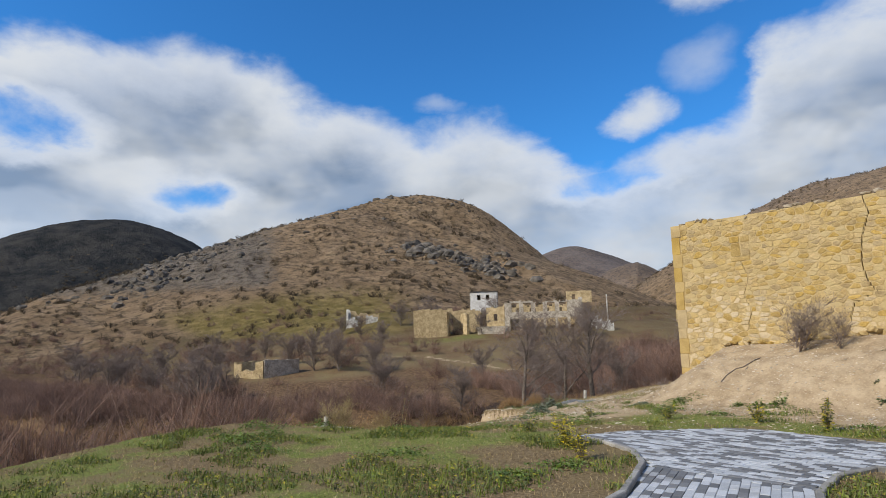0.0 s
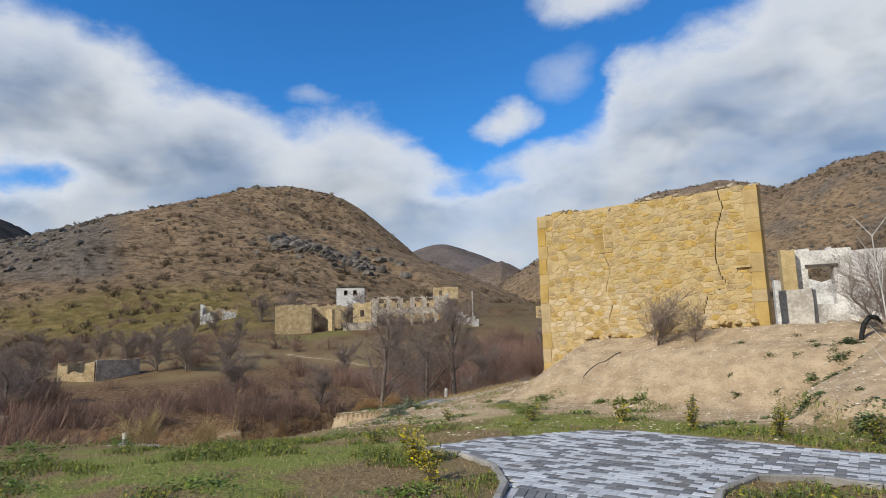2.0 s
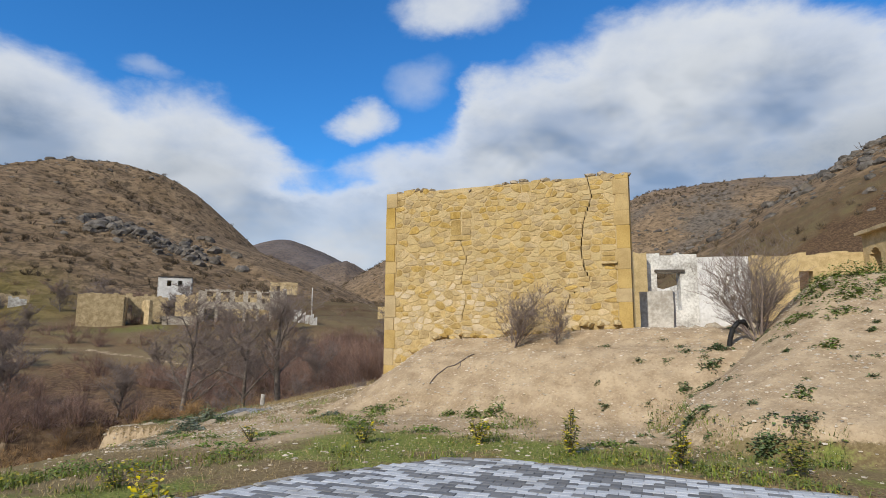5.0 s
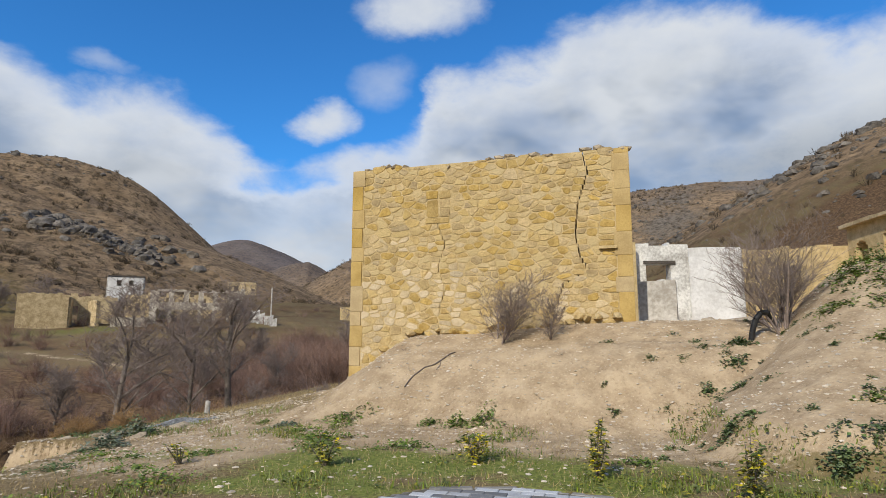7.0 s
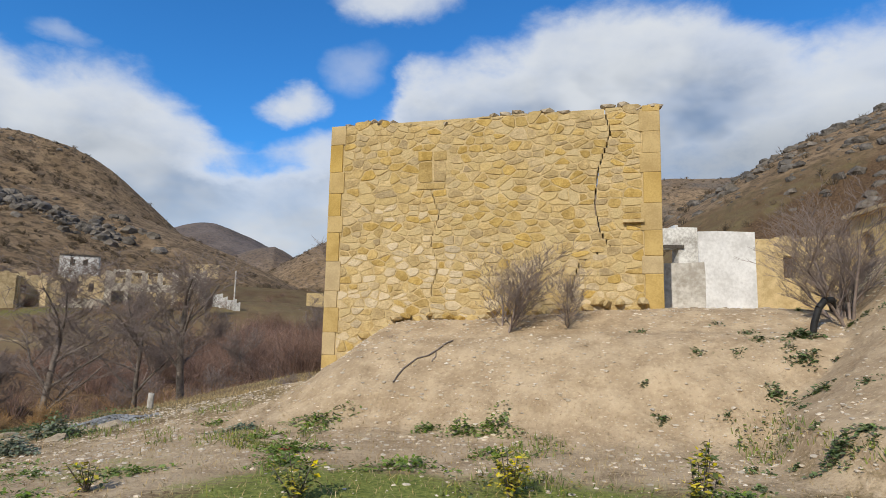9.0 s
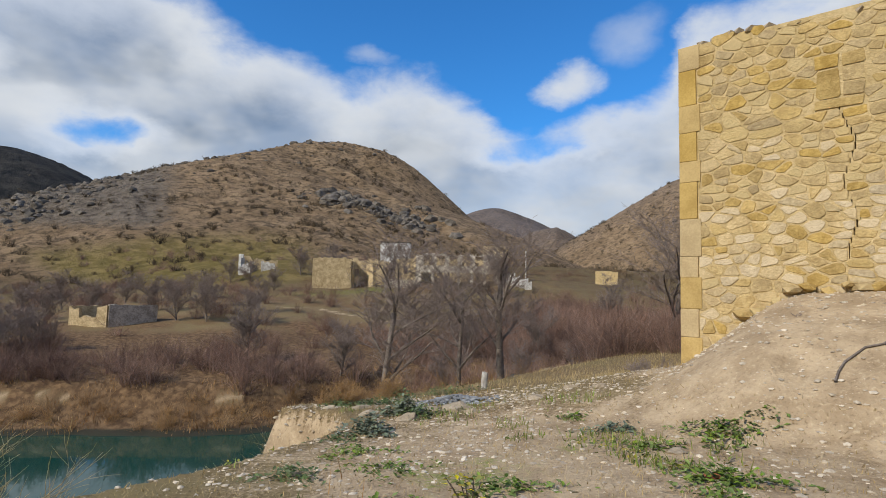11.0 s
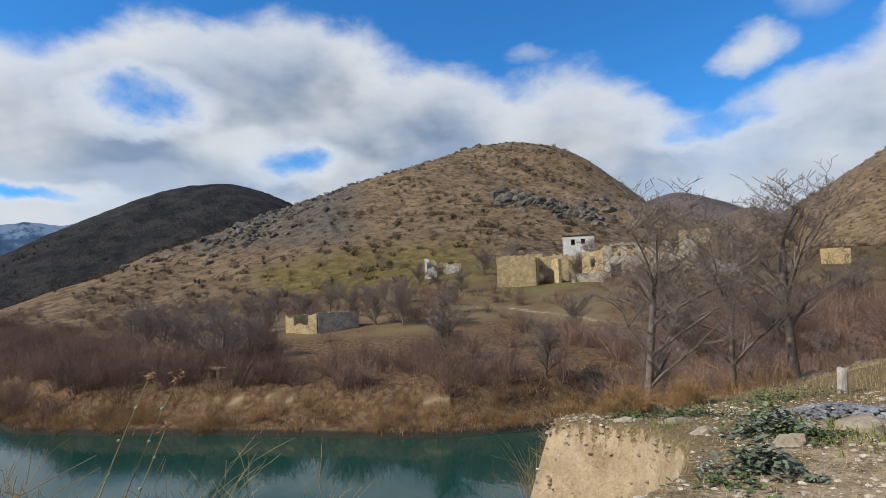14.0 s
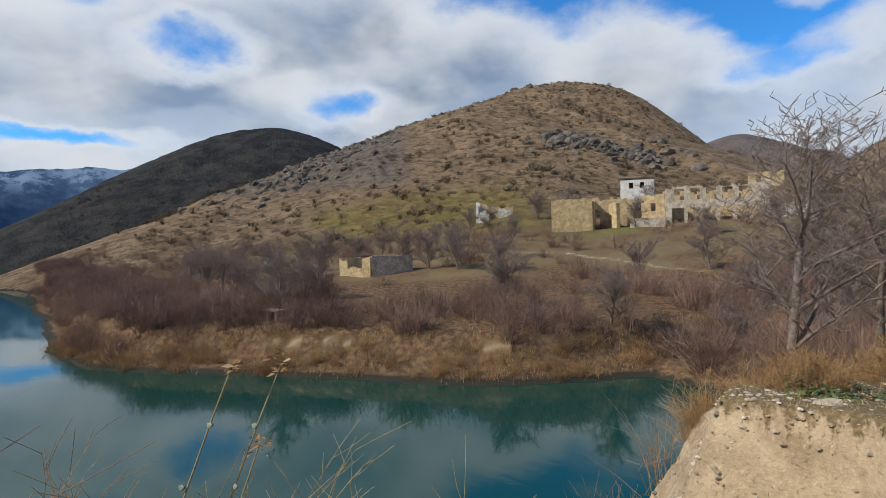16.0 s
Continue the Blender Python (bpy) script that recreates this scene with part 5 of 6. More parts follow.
# on the lawn
weeds([(-6.84, 3.86, 0.8, 0.2, 800), (-8.0, 5.3, 0.8, 0.2, 600), (-5.6, 3.3, 0.7, 0.18, 600), (-6.9, 4.6, 0.7, 0.15, 500), (-3.2, 3.9, 0.8, 0.1, 500), (-1.0, 3.2, 0.7, 0.09, 500), (-0.6, 4.0, 0.5, 0.12, 400),
       (-5.6, 7.3, 0.7, 0.2, 500), (-3.9, 8.4, 0.8, 0.2, 520), (-2.1, 9.0, 0.5, 0.15, 300), (-2.9, 9.9, 0.6, 0.07, 220), (-7.2, 6.4, 0.6, 0.2, 500)], MAT_LUSH, LOW, 0.055, 200)
# on the bare ground before the mound
weeds([(-0.88, 12.68, 0.5, 0.12, 480), (-0.91, 11.21, 0.55, 0.14, 560), (0.55, 12.26, 0.25, 0.08, 200), (0.95, 12.1, 0.32, 0.1, 260), (1.35, 12.05, 0.45, 0.12, 420), (-2.5, 13.54, 0.3, 0.06, 140), (-1.49, 12.22, 0.35, 0.07, 200),
       (-2.28, 10.67, 0.5, 0.07, 260), (1.2, 11.0, 0.4, 0.08, 260), (-0.83, 10.6, 0.4, 0.1, 280), (0.3, 10.4, 0.6, 0.1, 380), (-3.5, 11.0, 0.6, 0.07, 240), (2.9, 9.4, 0.3, 0.08, 180), (-4.2, 11.6, 0.5, 0.07, 240)], MAT_LUSH, LOW, 0.055, 220)
# along the edge of the drop
weeds([(-6.7, 15.0, 0.5, 0.12, 350), (-6.0, 15.0, 0.6, 0.14, 420), (-4.8, 12.2, 0.5, 0.06, 180), (-5.0, 14.0, 0.4, 0.4, 500), (-4.62, 13.77, 0.45, 0.15, 320), (-7.0, 15.4, 0.5, 0.2, 350), (-5.4, 16.4, 0.8, 0.2, 500), (-7.0, 10.9, 0.4, 0.3, 500), (-4.2, 10.6, 0.4, 0.12, 260)], MAT_WEED, LOW, 0.055, 240)
weeds([(-4.9, 13.9, 0.4, 0.25, 600), (-4.68, 12.6, 0.42, 0.25, 520), (-1.9, 12.9, 0.4, 0.06, 150), (-7.4, 10.6, 0.6, 0.45, 1300), (-8.0, 10.1, 0.5, 0.35, 900)], MAT_SILVER, GREY, 0.075, 260)
# on the earth bank and in its gully
weeds([(4.11, 9.97, 0.24, 0.1, 240), (5.1, 8.84, 0.3, 0.14, 240), (4.65, 8.78, 0.26, 0.3, 420), (4.63, 11.68, 0.2, 0.06, 130), (5.5, 12.5, 0.3, 0.12, 300), (4.35, 9.92, 0.12, 0.05, 70), (5.2, 12.0, 0.25, 0.08, 200), (4.9, 11.3, 0.2, 0.06, 130)], MAT_WEED, GREY, 0.06, 270)
weeds([(7.48, 12.66, 0.6, 0.3, 700), (6.57, 11.81, 0.45, 0.1, 300), (7.68, 12.08, 0.6, 0.16, 500), (6.4, 10.53, 0.25, 0.06, 150), (5.41, 9.38, 0.2, 0.06, 120), (8.2, 13.0, 0.9, 0.3, 700), (9.5, 14.0, 1.1, 0.35, 800), (7.2, 11.5, 0.4, 0.08, 240), (10.8, 14.4, 1.2, 0.35, 600), (8.4, 12.2, 0.6, 0.14, 400)], MAT_LUSH, LOW, 0.06, 285)
for i in range(120):
    x, y = nrng.uniform(3.2, 9.5), nrng.uniform(8.2, 13.5)
    d_ = (x - 3.6) * 0.5 + (y - 8.6) * 0.86
    if d_ > 0.5 and not inside(np.array([x]), np.array([y]), PAVED_WIDE)[0]:
        weed_clump("tiny green weed tuft on the earth bank", x, y, nrng.uniform(0.05, 0.17), 0.05, int(nrng.integers(20, 80)), MAT_WEED, 300 + i, 0.045)


def exposed_root():
    """A dark forked root lying on the face of the mound."""
    ob = thing("exposed_root", "dark forked root lying bare on the mound", "root", settle(0.39, 13.57))
    ox, oy, oz = ob.matrix_basis.translation
    r = random.Random(31)
    for nm, run, r0 in (("root_stem", [(0.09, 13.14), (0.14, 13.3), (0.2, 13.42), (0.39, 13.57), (0.57, 13.6), (0.75, 13.7), (0.84, 13.86), (0.93, 14.01)], 0.013), ("root_branch", [(0.68, 13.65), (0.66, 13.55), (0.60, 13.45)], 0.008)):
        pts = [Vector((x - ox + r.uniform(-0.015, 0.015), y - oy, z_at(x, y) - oz + 0.012)) for x, y in run]
        m = len(pts) - 1
        v, f = tubes(pts[:-1], pts[1:], [r0] * m, [r0 * 0.85] * m, 6)
        part(nm, arrays(nm, v, f, MAT_BARK, True), ob)


exposed_root()


def dry_stalk(x, y, tip, seed):
    """A tall dry plant with knots along its stem and a rusty tip."""
    ob = thing("dry_stalk", "tall dry weed stalk with small seed knots", "dry plant", settle(x, y, 0.05), 0, "dry stalks")
    r = random.Random(seed)
    tall = tip[2] - z_at(x, y) + 0.05
    pts = [Vector(((tip[0] - x) * t ** 1.6, (tip[1] - y) * t ** 1.6, t * tall)) for t in np.linspace(0, 1, 12)]
    v, f = tubes(pts[:-1], pts[1:], [0.006 - 0.0003 * i for i in range(11)], [0.0057 - 0.0003 * i for i in range(11)], 5)
    part("stem", arrays("stem", v, f, MAT_STRAW, True), ob)
    sp = []
    for i in range(5, 11):
        sp.append(pts[i] + Vector((r.uniform(-0.012, 0.012), r.uniform(-0.012, 0.012), 0)))
    v, f = stamp([boulder(random.Random(3), (0.012, 0.012, 0.014))], sp, [0] * 6, [1.0] * 6)
    tagged(part("seed_knots", arrays("seed_knots", v, f, MAT_SILVER), ob), kind="stuff")
    rr = np.random.default_rng(seed)
    v, f = leaves(rr, np.array(pts[-1]) + rr.normal(0, 0.02, (26, 3)), 0.035)
    part("tip_leaves", arrays("tip_leaves", v, f, MAT_RUST), ob, "rusty withered leaves")


dry_stalk(-6.82, 8.72, (-7.02, 9.33, 0.44), 1)
dry_stalk(-6.80, 8.80, (-6.97, 9.47, 0.42), 2)
dry_stalk(-7.0, 8.9, (-7.2, 9.5, 0.1), 3)
for i, (x, y, top) in enumerate([(-7.9, 9.75, -0.2), (-8.2, 9.5, -0.35), (-7.2, 8.3, 0.1), (-8.6, 8.9, -0.3)]):
    bare_shrub("dry_bush", "pale reddish dry bush on the river slope", settle(x, y, 0.05), max(0.5, top - z_at(x, y)) * 1.1, 9, 400 + i, "dry bushes", 0.5, MAT_RUST if i % 2 else MAT_STRAW)

# ---- trees on the drop and in the valley ----
def bare_tree(label, at, tall, girth, seed, spread=0.9, lean=(0, 0), levels=4, group="bare trees", fork=0.35, twigs=1.0):
    ob = thing("bare_tree", label, "tree", at, 0, group)
    t, b = tree_meshes("tree", grow_tree(random.Random(seed), tall, girth, spread, levels, lean, fork, twigs, 0.012 if "orchard" in group else 0.006), MAT_BARK, MAT_TWIG)
    part("trunk", t, ob)
    part("crown", b, ob, "fine leafless grey branches")
    return ob


bare_tree("leafless grey tree with a forked trunk above the river", settle(-8.05, 18.8, 0.1), 4.9, 0.10, 21, 1.25, (-0.06, 0.0), 5, twigs=0.4)
bare_tree("slender leafless tree among brush", settle(-7.6, 22.0, 0.1), 5.3, 0.08, 22, 1.1, (0.0, 0.0), 5, twigs=0.35)
bare_tree("leafless tree with dark bark and wide limbs", settle(-6.4, 22.3, 0.1), 5.0, 0.12, 23, 1.25, (-0.06, 0.02), 5, twigs=0.4)
bare_tree("wide leafless tree behind the wall", settle(-2.6, 27.0, 0.2), 6.2, 0.11, 24, 1.0, (0.05, 0), 4, twigs=0.6)
bare_tree("wide leafless tree behind the wall", settle(-1.2, 28.6, 0.2), 6.6, 0.12, 25, 1.0, (-0.05, 0), 4, twigs=0.6)
far_tree = bare_tree("leafless orchard tree on the far bank", settle(-31.5, 39.0, 0.2), 4.6, 0.10, 26, 1.05, group="orchard trees", fork=0.2, levels=4, twigs=0.7)
far_tree_b = bare_tree("leafless many-stemmed tree on the far bank", settle(-43.5, 28.5, 0.2), 5.2, 0.12, 27, 1.15, group="orchard trees", fork=0.15, levels=4, twigs=0.7)
trng = random.Random(5)


def orchard(spots):
    for x, y, k in spots:
        src = far_tree if trng.random() < 0.5 else far_tree_b
        copy_thing(src, pose(*settle(x, y, 0.2), 0, 0, trng.uniform(0, 360))).scale = (k, k, k * trng.uniform(0.9, 1.1))


# above the river bend, round the low ruin, below and behind the village, up the valley
orchard([(-47, 30.5, 0.8), (-50, 31, 0.7), (-52.5, 30, 0.8), (-45.5, 33, 0.7), (-49, 34, 0.75), (-56, 32, 0.9), (-60, 30, 1.0), (-64, 33, 0.95), (-73, 33, 0.9), (-80, 38, 0.9), (-88, 40, 1.0), (-68, 36, 1.0)])
orchard([(-49, 48, 0.9), (-46, 49, 0.8), (-43.5, 52, 0.9), (-58, 41, 1.0), (-60.5, 47, 0.9), (-55.5, 50, 0.9), (-63, 42, 1.0), (-67, 40, 1.0), (-52, 55, 0.8), (-47, 57, 0.8), (-60, 56, 0.9), (-66, 55, 0.9), (-70, 50, 0.9), (-58, 60, 0.8), (-63, 62, 0.8)])
orchard([(-58, 84, 1.2), (-46, 84, 1.0), (-62, 92, 1.3), (-50, 96, 1.3), (-35, 80, 1.0), (-28, 84, 1.0), (-66, 88, 1.1), (-72, 78, 1.0), (-64, 74, 0.9), (-58, 72, 0.8)])
orchard([(-24, 40, 0.9), (-20, 52, 0.9), (-13, 44, 0.9), (-9, 48, 1.0), (-15, 56, 1.0), (-5, 44, 1.0), (-27, 62, 1.0), (-21, 68, 1.0), (-12, 74, 1.1), (0, 62, 1.1), (-18, 44, 0.9), (-30, 55, 0.9)])


def bush_proto(seed, n, tall, wide, thick, arch=0.6):
    """Points and faces of one leafless bush, with n stems and side twigs."""
    r = np.random.default_rng(seed)
    a, k = r.uniform(0, 6.28, n), r.uniform(0.05, 1, n)
    base = np.stack([np.cos(a) * k * wide * 0.35, np.sin(a) * k * wide * 0.35, np.full(n, -0.15)], 1)
    h = tall * r.uniform(0.5, 1.0, n) * (1.1 - 0.45 * k)
    mid = base + np.stack([np.cos(a) * k * wide * 0.3, np.sin(a) * k * wide * 0.3, h * 0.6], 1) + r.normal(0, 0.07 * wide, (n, 3))
    tip = mid + np.stack([np.cos(a) * k * wide * arch, np.sin(a) * k * wide * arch, h * 0.45], 1) + r.normal(0, 0.1 * wide, (n, 3))
    side = mid + r.normal(0, 0.28 * wide, (n, 3)) + np.array([0, 0, 0.25 * tall])
    side2 = (mid + tip) / 2 + r.normal(0, 0.22 * wide, (n, 3)) + np.array([0, 0, 0.15 * tall])
    p0 = np.concatenate([base, mid, mid, (mid + tip) / 2])
    p1 = np.concatenate([mid, tip, side, side2])
    o = np.ones(n) * thick
    return tubes(p0, p1, np.concatenate([o, o * 0.7, o * 0.6, o * 0.5]), np.concatenate([o * 0.7, o * 0.3, o * 0.25, o * 0.2]), 3)


def thicket(name, label, spots, protos, mat, s0, s1, seed):
    r = np.random.default_rng(seed)
    v, f = stamp(protos, spots, r.uniform(0, 6.28, len(spots)), r.uniform(s0, s1, len(spots)))
    return tagged(new(name, arrays(name, v, f, mat)), label, "brushwood", kind="stuff")


lush_protos = [bush_proto(160 + i, 90, 2.1, 1.9, 0.011, 0.35) for i in range(6)]
x, y, z = scatter(nrng, 1500, -130, -40, 10, 34, lambda x, y, z, q, dn, zn, zf: np.where((zf > zn) & (z > WATER + 0.1), smooth(q, 0.9, 2.0) * (1 - smooth(q, 9, 15)) * smooth(-x, 40, 48), 0) * 0.55)
thicket("red_brush", "tall dense reddish-brown leafless brush at the river bend", np.stack([x, y, z], 1), lush_protos, MAT_BRUSH, 0.45, 1.05, 11)
mid_protos = [bush_proto(i, 46, 1.7, 1.5, 0.014) for i in range(6)]
x, y, z = scatter(nrng, 7000, -170, -14, 12, 75, lambda x, y, z, q, dn, zn, zf: np.where((zf > zn) & (z > WATER + 0.3), smooth(q, 2.6, 4.0) * (1 - 0.88 * smooth(q, 8, 15)) * smooth(fbm(x, y, 0.11, 3, 23), -0.22, 0.05), 0) * 0.9)
thicket("far_shore_brush", "dense leafless purple-brown brush above the far shore", np.stack([x, y, z], 1), mid_protos, MAT_BRUSH, 0.6, 1.25, 1)
x, y, z = scatter(nrng, 1500, -26, 14, 25, 80, lambda x, y, z, q, dn, zn, zf: np.where((dn > 2.0) & (z > WATER + 0.3) & ((zf > zn) | (y > 33)), 0.8 * smooth(x, -24, -15), 0))
thicket("valley_brush", "dense leafless brush filling the valley behind the wall", np.stack([x, y, z], 1), mid_protos, MAT_BRUSH, 0.8, 1.7, 2)
x, y, z = scatter(nrng, 420, -13, -2, 15, 30, lambda x, y, z, q, dn, zn, zf: np.where((zn > zf) & (dn > 1.4) & (dn < 2.5), 0.35, 0))
thin_protos = [bush_proto(30 + i, 34, 1.3, 1.1, 0.006) for i in range(5)]
thicket("slope_brush", "thin leafless brush on the slope below the trees", np.stack([x, y, z], 1), thin_protos, MAT_RUST, 0.5, 0.9, 3)
x, y, z = scatter(nrng, 420, -12, -5, 9, 22, lambda x, y, z, q, dn, zn, zf: np.where((zn > zf) & (dn > 0.9) & (dn < 3.6) & ((y < 12.6) | (y > 15.2)), 0.6, 0))
rust_protos = [bush_proto(50 + i, 60, 0.55, 0.5, 0.004) for i in range(5)]
thicket("rusty_brush", "rust-orange dry brush on the eroded slope", np.stack([x, y, z], 1), rust_protos, MAT_RUST, 0.6, 1.3, 4)
x, y, z = scatter(nrng, 1300, -130, 30, 40, 125, lambda x, y, z, q, dn, zn, zf: np.where((zf > zn) & (z > -4), 0.42 * smooth(q, 10, 20) * smooth(fbm(x, y, 0.06, 3, 29), -0.08, 0.10) * (1 - 0.9 * patch(x, y, -42, 72, 12)), 0))
wide_protos = [bush_proto(70 + i, 26, 1.5, 1.5, 0.022) for i in range(6)]
thicket("orchard_scrub", "rows of leafless grey scrub on the slopes below the hill", np.stack([x, y, z], 1), wide_protos, MAT_BRUSH, 0.6, 1.3, 5)
x, y, z = scatter(nrng, 2600, -66, -14, 12, 46, lambda x, y, z, q, dn, zn, zf: np.where((zf > zn), smooth(q, 0.0, 0.6) * (1 - smooth(q, 2.2, 3.2)), 0) * 0.8)
thicket("shore_rust_brush", "low rust-brown brush at the water's edge", np.stack([x, y, z], 1), rust_protos[:3], MAT_RUST, 1.0, 2.2, 7)
for i, (x, y) in enumerate([(-7.3, 15.9), (-7.0, 15.3), (-6.5, 16.2), (-6.4, 11.4), (-6.0, 11.9), (-6.9, 11.3)]):
    bare_shrub("rusty_bush", "small rust-orange dry bush at the edge of the drop", settle(x, y, 0.05), 0.6, 9, 430 + i, "rusty bushes", 0.6, MAT_RUST)
side_protos = [bush_proto(140 + i, 60, 1.9, 1.3, 0.008) for i in range(5)]
x, y, z = scatter(nrng, 1100, -16, -8.6, -6, 7.2, lambda x, y, z, q, dn, zn, zf: np.where((zn > zf) & (dn > 0.9) & (dn < 5.5), 0.8, 0))
thicket("plateau_side_brush", "leafless brush on the steep side of the plateau", np.stack([x, y, z], 1), side_protos, MAT_BRUSH, 0.9, 1.6, 8)
x, y, z = scatter(nrng, 150, -5, 2, 25, 33, lambda x, y, z, q, dn, zn, zf: np.where(dn < 3.5, 0.8, 0))
thicket("ridge_brush", "leafless brush round the trees behind the wall", np.stack([x, y, z], 1), thin_protos, MAT_BRUSH, 0.8, 1.6, 9)
# scrub dotted over the hill
hn = 13000
ha, hd = np.radians(nrng.uniform(-48, 80, hn)), 115 + 400 * nrng.random(hn) ** 0.7
x, y = -1 - hd * np.sin(ha), 4 + hd * np.cos(ha)
z, zn_, zf_, q_, dn_ = height(x, y)
ha2, hd2 = np.radians(nrng.uniform(-46, 16, 4200)), nrng.uniform(170, 520, 4200)
x, y = np.append(x, -1 - hd2 * np.sin(ha2)), np.append(y, 4 + hd2 * np.cos(ha2))
hn += 4200
z, zn_, zf_, q_, dn_ = height(x, y)
hold = (z > 1) & (nrng.random(hn) < 0.12 + 0.88 * smooth(fbm(x, y, 0.02, 4, 37), -0.06, 0.1))
hill_protos = [bush_proto(90 + i, 15, 1.5, 1.7, 0.075, 0.4) for i in range(5)]
thicket("hillside_scrub", "dark leafless scrub dotted over the dry hill", np.stack([x, y, z], 1)[hold], hill_protos, MAT_HILLBUSH, 0.35, 1.15, 6)
# rocky outcrops
crag = []
for a0, d0, sa, sd, n in ((29.5, 210, 2.8, 6, 190), (33.5, 216, 2.2, 6, 140), (37, 312, 3.0, 8, 60), (48, 280, 4.5, 9, 110), (56, 238, 4, 9, 150), (62, 212, 3.5, 9, 150), (-32, 185, 6, 25, 330), (-22, 300, 7, 50, 330), (-42, 165, 6, 25, 260), (-14, 380, 6, 40, 220)):
    aa, dd = np.radians(nrng.normal(a0, sa, n)), nrng.normal(d0, sd, n)
    crag.append(np.stack([-1 - dd * np.sin(aa), 4 + dd * np.cos(aa)], 1))
crag = np.concatenate(crag)
cz = height(crag[:, 0], crag[:, 1])[0]
rock_protos = [boulder(random.Random(120 + i), (1.6, 1.2, 1.3), 0.8, 2) for i in range(6)]
v, f = stamp(rock_protos, np.column_stack([crag, cz - 0.2]), nrng.uniform(0, 6, len(crag)), (0.25 + 1.1 * nrng.random(len(crag)) ** 2.5) * np.where(np.arange(len(crag)) < 330, 1.35, 1.0))
tagged(new("hill_outcrops", arrays("hill_outcrops", v, f, MAT_ROCK)), "grey rock outcrops on the hill and its spur", "rocks", kind="stuff")

# ---- the ruined village ----
building("yellow_house", "roofless ochre stone house, partly collapsed", "ruined house", [
    ("front_wall", (-56.2, 78.4), (-51.5, 81.7), 1.2, 6.7, 0.5, [], 0.25, 0, "sunlit ochre stone wall"),
    ("side_wall", (-51.5, 81.7), (-53.6, 85.4), 1.2, 6.4, 0.5, [], 0.4, 0, ""),
    ("rear_wall", (-58.2, 82.0), (-48.6, 88.2), 1.2, 6.9, 0.5, [(5.5, 6.6, 1.2, 5.2)], 0.5, 0, ""),
    ("wing_wall", (-50.6, 85.0), (-48.4, 83.4), 1.2, 6.0, 0.5, [], 0.2, 0, "")], [MAT_RUIN])
wh = building("white_house", "small white plastered house with dark windows", "house", [
    ("front_wall", (-58.0, 101.2), (-53.3, 103.7), 7.0, 11.0, 0.4, [(1.3, 2.0, 9.4, 10.4), (3.1, 3.8, 9.4, 10.4)], 0.08, 0, "white wall with two dark windows"),
    ("side_wall", (-53.3, 103.7), (-55.0, 107.0), 7.0, 10.95, 0.4, [], 0.05, 1, ""),
    ("rear_wall", (-59.8, 104.4), (-55.0, 107.0), 7.0, 10.95, 0.4, [], 0.05, 1, ""),
    ("far_wall", (-58.0, 101.2), (-59.8, 104.4), 7.0, 10.95, 0.4, [], 0.05, 1, "")], [MAT_WHITE, MAT_PLASTER])
sp = Soup()
sp.box(pose(-56.5, 104.1, 11.02, 0, 0, 28), 5.7, 4.4, 0.18)
part("roof", sp.mesh("roof", MAT_DARKWOOD), wh, "flat dark roof")

B0, B1 = (-44.2, 89.0), (-32.3, 94.3)
wins = [(1.2 + i * 2.05, 2.5 + i * 2.05, 6.0, 7.6) for i in range(5)]
low = [(0.9 + i * 2.05, 2.5 + i * 2.05, 1.0, 4.9) for i in range(6)]
building("school_ruin", "roofless two-storey grey and ochre ruin with open bays", "ruined building", [
    ("front_wall", B0, B1, 0.8, 7.9, 0.6, wins + low, 0.35, 0, "broken facade with square piers"),
    ("rear_wall", (-47.0, 95.0), (-35.0, 100.3), 0.8, 7.6, 0.6, [(2 + i * 2.4, 3.1 + i * 2.4, 5.6, 7.0) for i in range(4)], 0.5, 1, ""),
    ("end_wall", B1, (-35.0, 100.3), 0.8, 8.3, 0.6, [], 0.5, 0, ""),
    ("left_wall", B0, (-47.0, 95.0), 0.8, 7.6, 0.6, [], 0.5, 1, ""),
    ("left_bay", (-47.4, 88.3), B0, 0.8, 7.0, 0.5, [(1.3, 2.0, 4.6, 5.8)], 0.2, 1, "ochre bay with a window"),
    ("upper_room", (-35.5, 96.0), (-31.5, 97.8), 7.5, 9.6, 0.5, [(1.0, 1.6, 8.0, 9.0)], 0.1, 1, "")], [MAT_RUIN_GREY, MAT_RUIN])
building("low_annex", "low grey stone annex with a small dark window", "outbuilding", [
    ("front_wall", (-46.8, 83.8), (-42.6, 85.6), 0.6, 3.6, 0.5, [(1.9, 2.5, 2.6, 3.1)], 0.05, 0, ""),
    ("rear_wall", (-48.0, 86.6), (-43.8, 88.4), 0.6, 3.5, 0.5, [], 0.05, 0, "")], [MAT_RUIN_GREY])
building("small_ruin", "small pale broken ruin on the slope", "ruined house", [
    ("front_wall", (-76.2, 84.0), (-71.6, 87.8), 3.6, 6.4, 0.4, [(2.0, 3.6, 3.5, 6.0)], 0.8, 0, "pale broken wall"),
    ("side_wall", (-76.2, 84.0), (-77.4, 86.2), 3.6, 7.6, 0.4, [], 0.6, 0, ""),
    ("rear_wall", (-77.4, 86.2), (-73.0, 90.0), 3.6, 7.4, 0.4, [], 0.8, 1, "")], [MAT_PLASTER, MAT_RUIN])
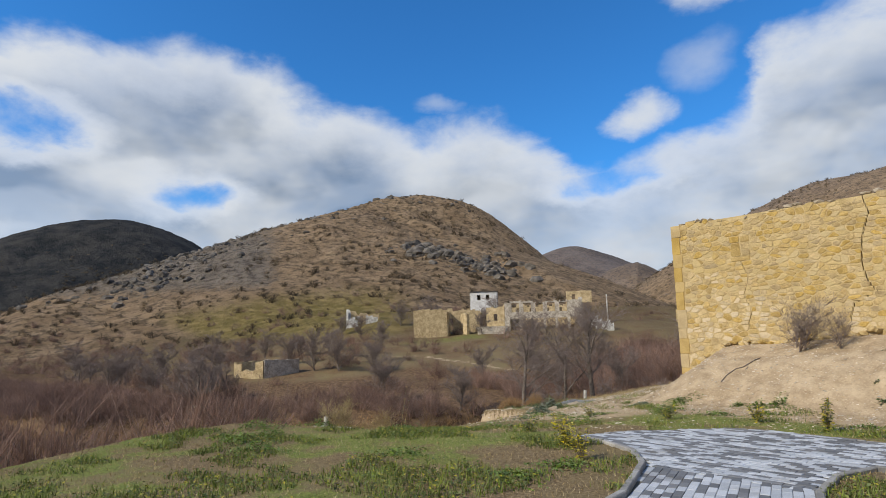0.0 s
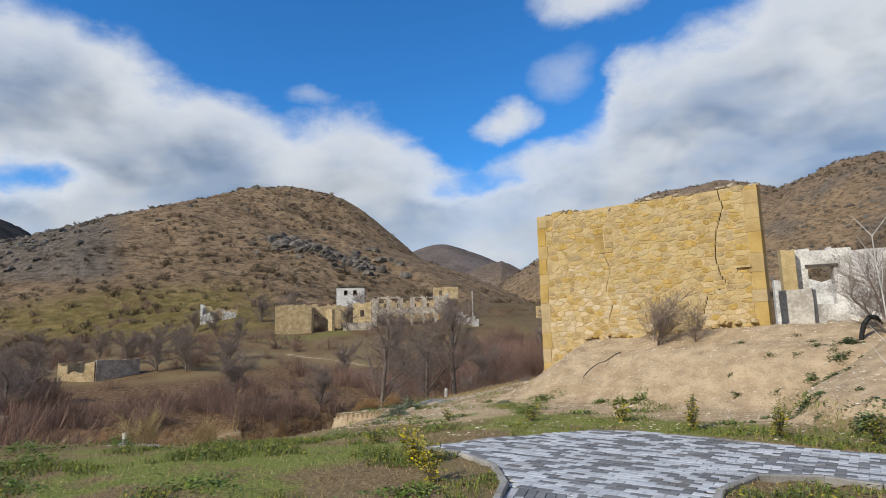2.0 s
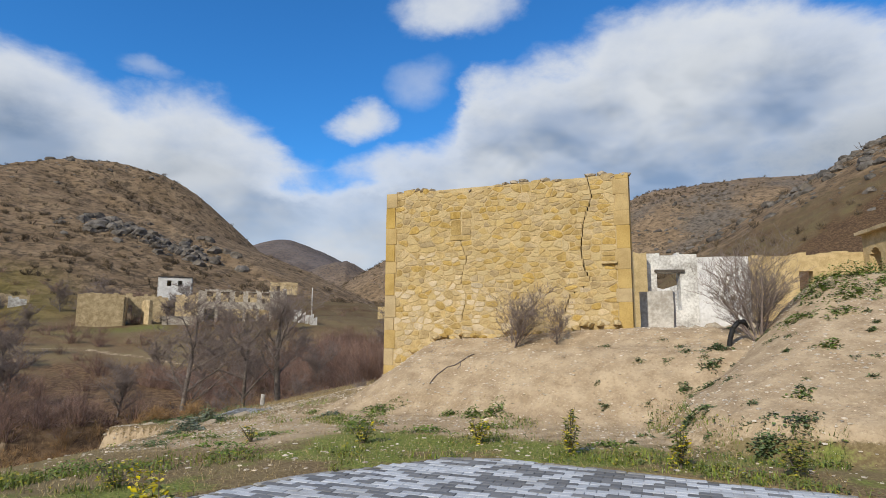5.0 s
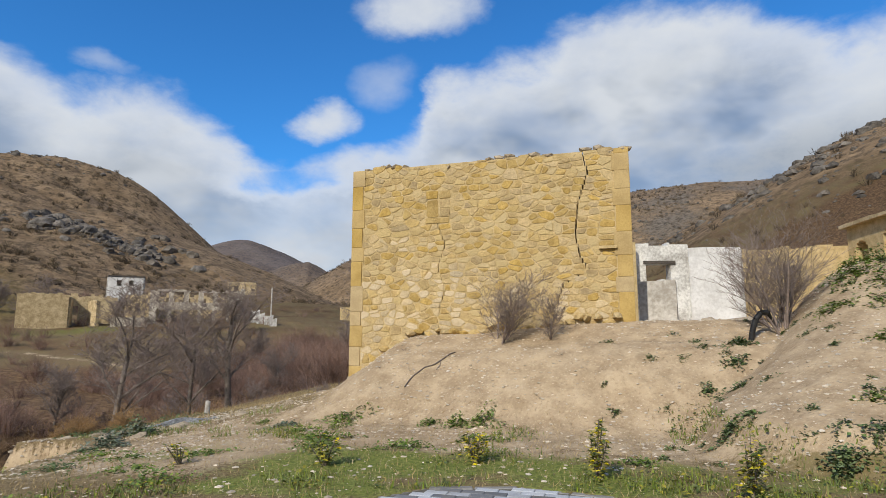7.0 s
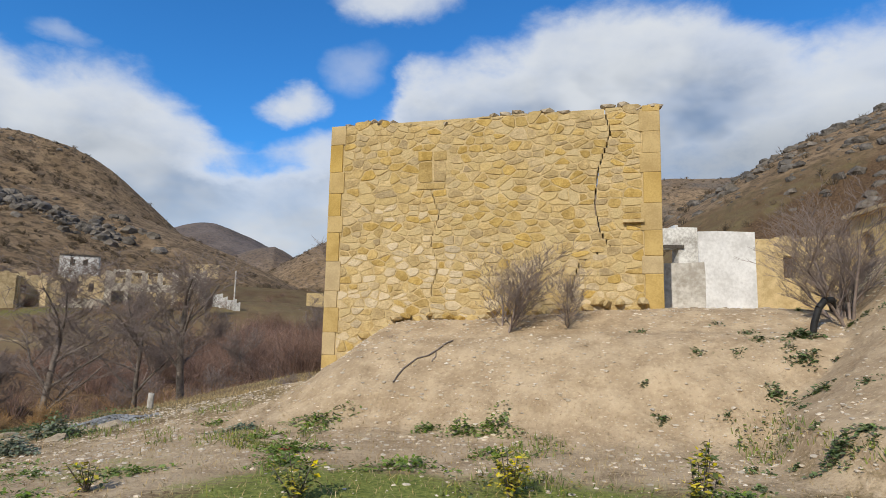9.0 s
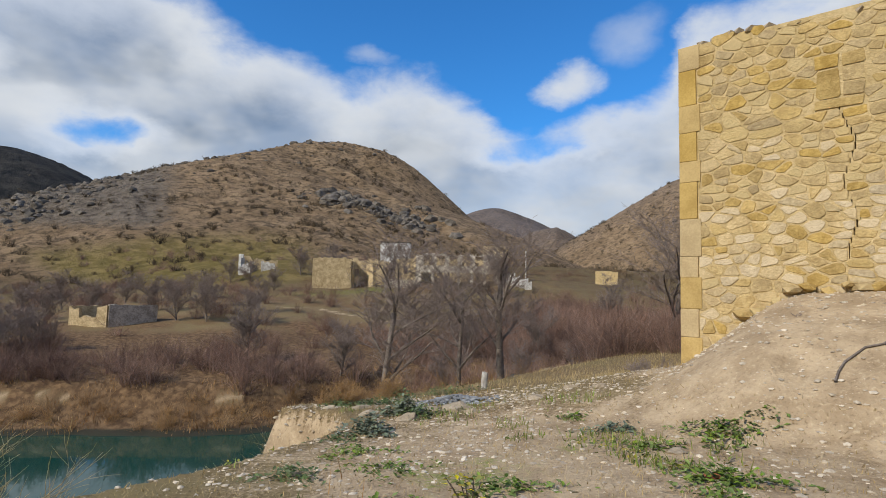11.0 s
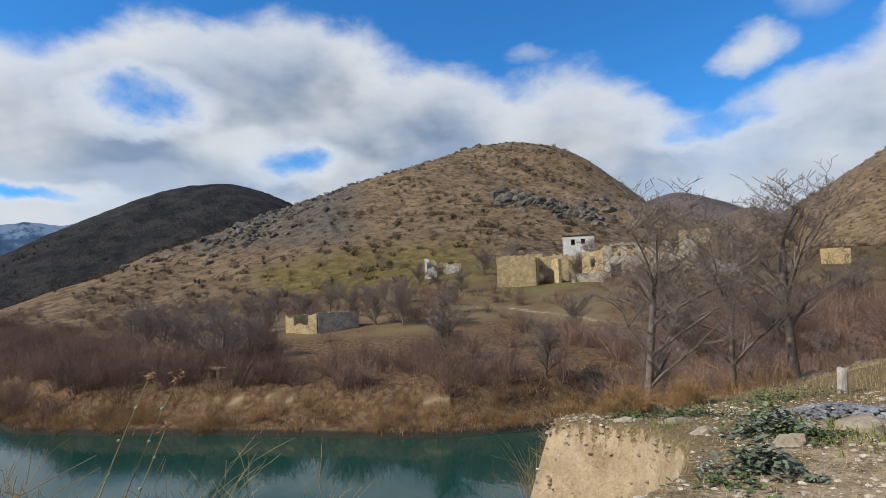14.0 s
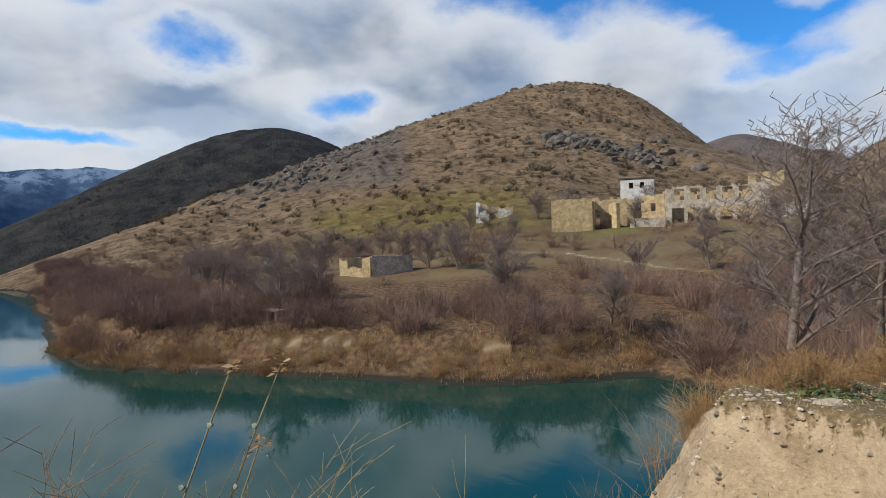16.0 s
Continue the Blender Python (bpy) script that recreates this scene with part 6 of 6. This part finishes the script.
building("low_ruin", "low roofless stone ruin beside the river", "ruined house", [
    ("corner_stump", (-55.2, 41.5), (-54.3, 41.85), -2.9, -0.4, 0.4, [], 0.4, 0, "sunlit pale broken corner"),
    ("low_wall", (-54.3, 41.85), (-52.7, 42.45), -2.9, -1.3, 0.4, [], 0.3, 0, "collapsed stretch of wall"),
    ("end_wall", (-52.7, 42.45), (-51.8, 42.8), -2.9, -0.4, 0.4, [], 0.3, 0, ""),
    ("long_wall", (-51.8, 42.8), (-50.5, 46.9), -2.9, -0.2, 0.4, [], 0.15, 1, "long dark stone wall"),
    ("rear_wall", (-53.9, 45.6), (-50.5, 46.9), -2.9, -0.5, 0.4, [], 0.3, 1, ""),
    ("far_wall", (-55.2, 41.5), (-53.9, 45.6), -2.9, -0.3, 0.4, [], 0.4, 0, "")], [MAT_RUIN, MAT_RUIN_GREY])
hx, hy, hz_ = polar(9.4, 108, 2.5)
building("cream_hut", "small cream hut among leafless brush", "house", [
    ("front_wall", (hx - 1.5, hy), (hx + 1.3, hy + 0.4), hz_ - 3, hz_ + 0.25, 0.4, [(1.2, 1.6, hz_ - 0.6, hz_ - 0.1)], 0.05, 0, ""),
    ("rear_wall", (hx - 2.0, hy + 3), (hx + 1.8, hy + 3.5), hz_ - 3, hz_ + 0.2, 0.4, [], 0.05, 0, "")], [MAT_MORTAR])
for i, (x, y, w) in enumerate([(-30.5, 93, 1.3), (-29, 91.5, 1.0), (-27.6, 90.6, 1.2), (-26.5, 90.0, 0.8)]):
    building("broken_wall_stub", "broken white wall stub beside the large ruin", "ruined wall", [
        ("wall", (x, y), (x + w, y + 0.5), z_at(x, y) - 0.5, z_at(x, y) + 2.0 - 0.25 * i, 0.4, [], 0.3, 0, "")], [MAT_PLASTER])
pole = thing("utility_pole", "grey upright utility pole beside the large ruin", "pole", settle(-28.6, 97, 0.3))
v, f = tubes([(0, 0, 0)], [(0, 0, 5.6)], [0.14], [0.10], 8)
part("shaft", arrays("shaft", v, f, MAT_CONCRETE, True), pole)
bench = thing("stone_table", "pale broken table and stones under a far tree", "table", settle(-42.4, 27.6))
for nm, (x, y, z0, sx, sy, sz) in (("tabletop", (0, 0, 0.62, 1.7, 0.8, 0.1)), ("support", (-0.6, 0, -0.1, 0.25, 0.5, 0.72)), ("support", (0.6, 0, -0.1, 0.25, 0.5, 0.72)), ("stone_seat", (-1.3, -0.4, -0.1, 0.5, 0.4, 0.45))):
    sp = Soup()
    sp.box(pose(x, y, z0, 0, 0, 8), sx, sy, sz)
    part(nm, sp.mesh(nm, MAT_LOOSE), bench)

# ---- far mountains beyond the river ----
bx = np.radians(np.linspace(64, 112, 160))
rows_ = []
for k, (d, e) in enumerate(((2300, 0.0), (2350, 3.0), (2450, 5.0), (2550, 6.6))):
    el_ = np.radians(e + (0.6 if k else 0) * np.sin(bx * 9 + k) + (1.0 if k > 1 else 0) * (np.array([noise.fractal((a * 9, k * 2.0, 1), 1, 2, 6) for a in bx])))
    rows_.append(np.stack([-d * np.sin(bx), d * np.cos(bx), d * np.tan(el_) + (-8 if k == 0 else 0)], 1))
v = np.concatenate(rows_)
m_ = len(bx)
f = [(r_ * m_ + i, r_ * m_ + i + 1, (r_ + 1) * m_ + i + 1, (r_ + 1) * m_ + i) for r_ in range(3) for i in range(m_ - 1)]


def haze_build(k, b):
    p = place(k)
    # blue of the hazy air is put into the rock and snow colours
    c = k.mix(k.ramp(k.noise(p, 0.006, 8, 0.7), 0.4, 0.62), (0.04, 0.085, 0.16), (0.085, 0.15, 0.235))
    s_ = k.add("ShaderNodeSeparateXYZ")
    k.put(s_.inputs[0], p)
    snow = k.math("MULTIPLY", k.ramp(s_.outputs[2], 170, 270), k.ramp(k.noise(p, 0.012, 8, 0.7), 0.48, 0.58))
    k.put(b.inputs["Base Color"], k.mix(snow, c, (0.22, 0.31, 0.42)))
    b.inputs["Roughness"].default_value = 1.0


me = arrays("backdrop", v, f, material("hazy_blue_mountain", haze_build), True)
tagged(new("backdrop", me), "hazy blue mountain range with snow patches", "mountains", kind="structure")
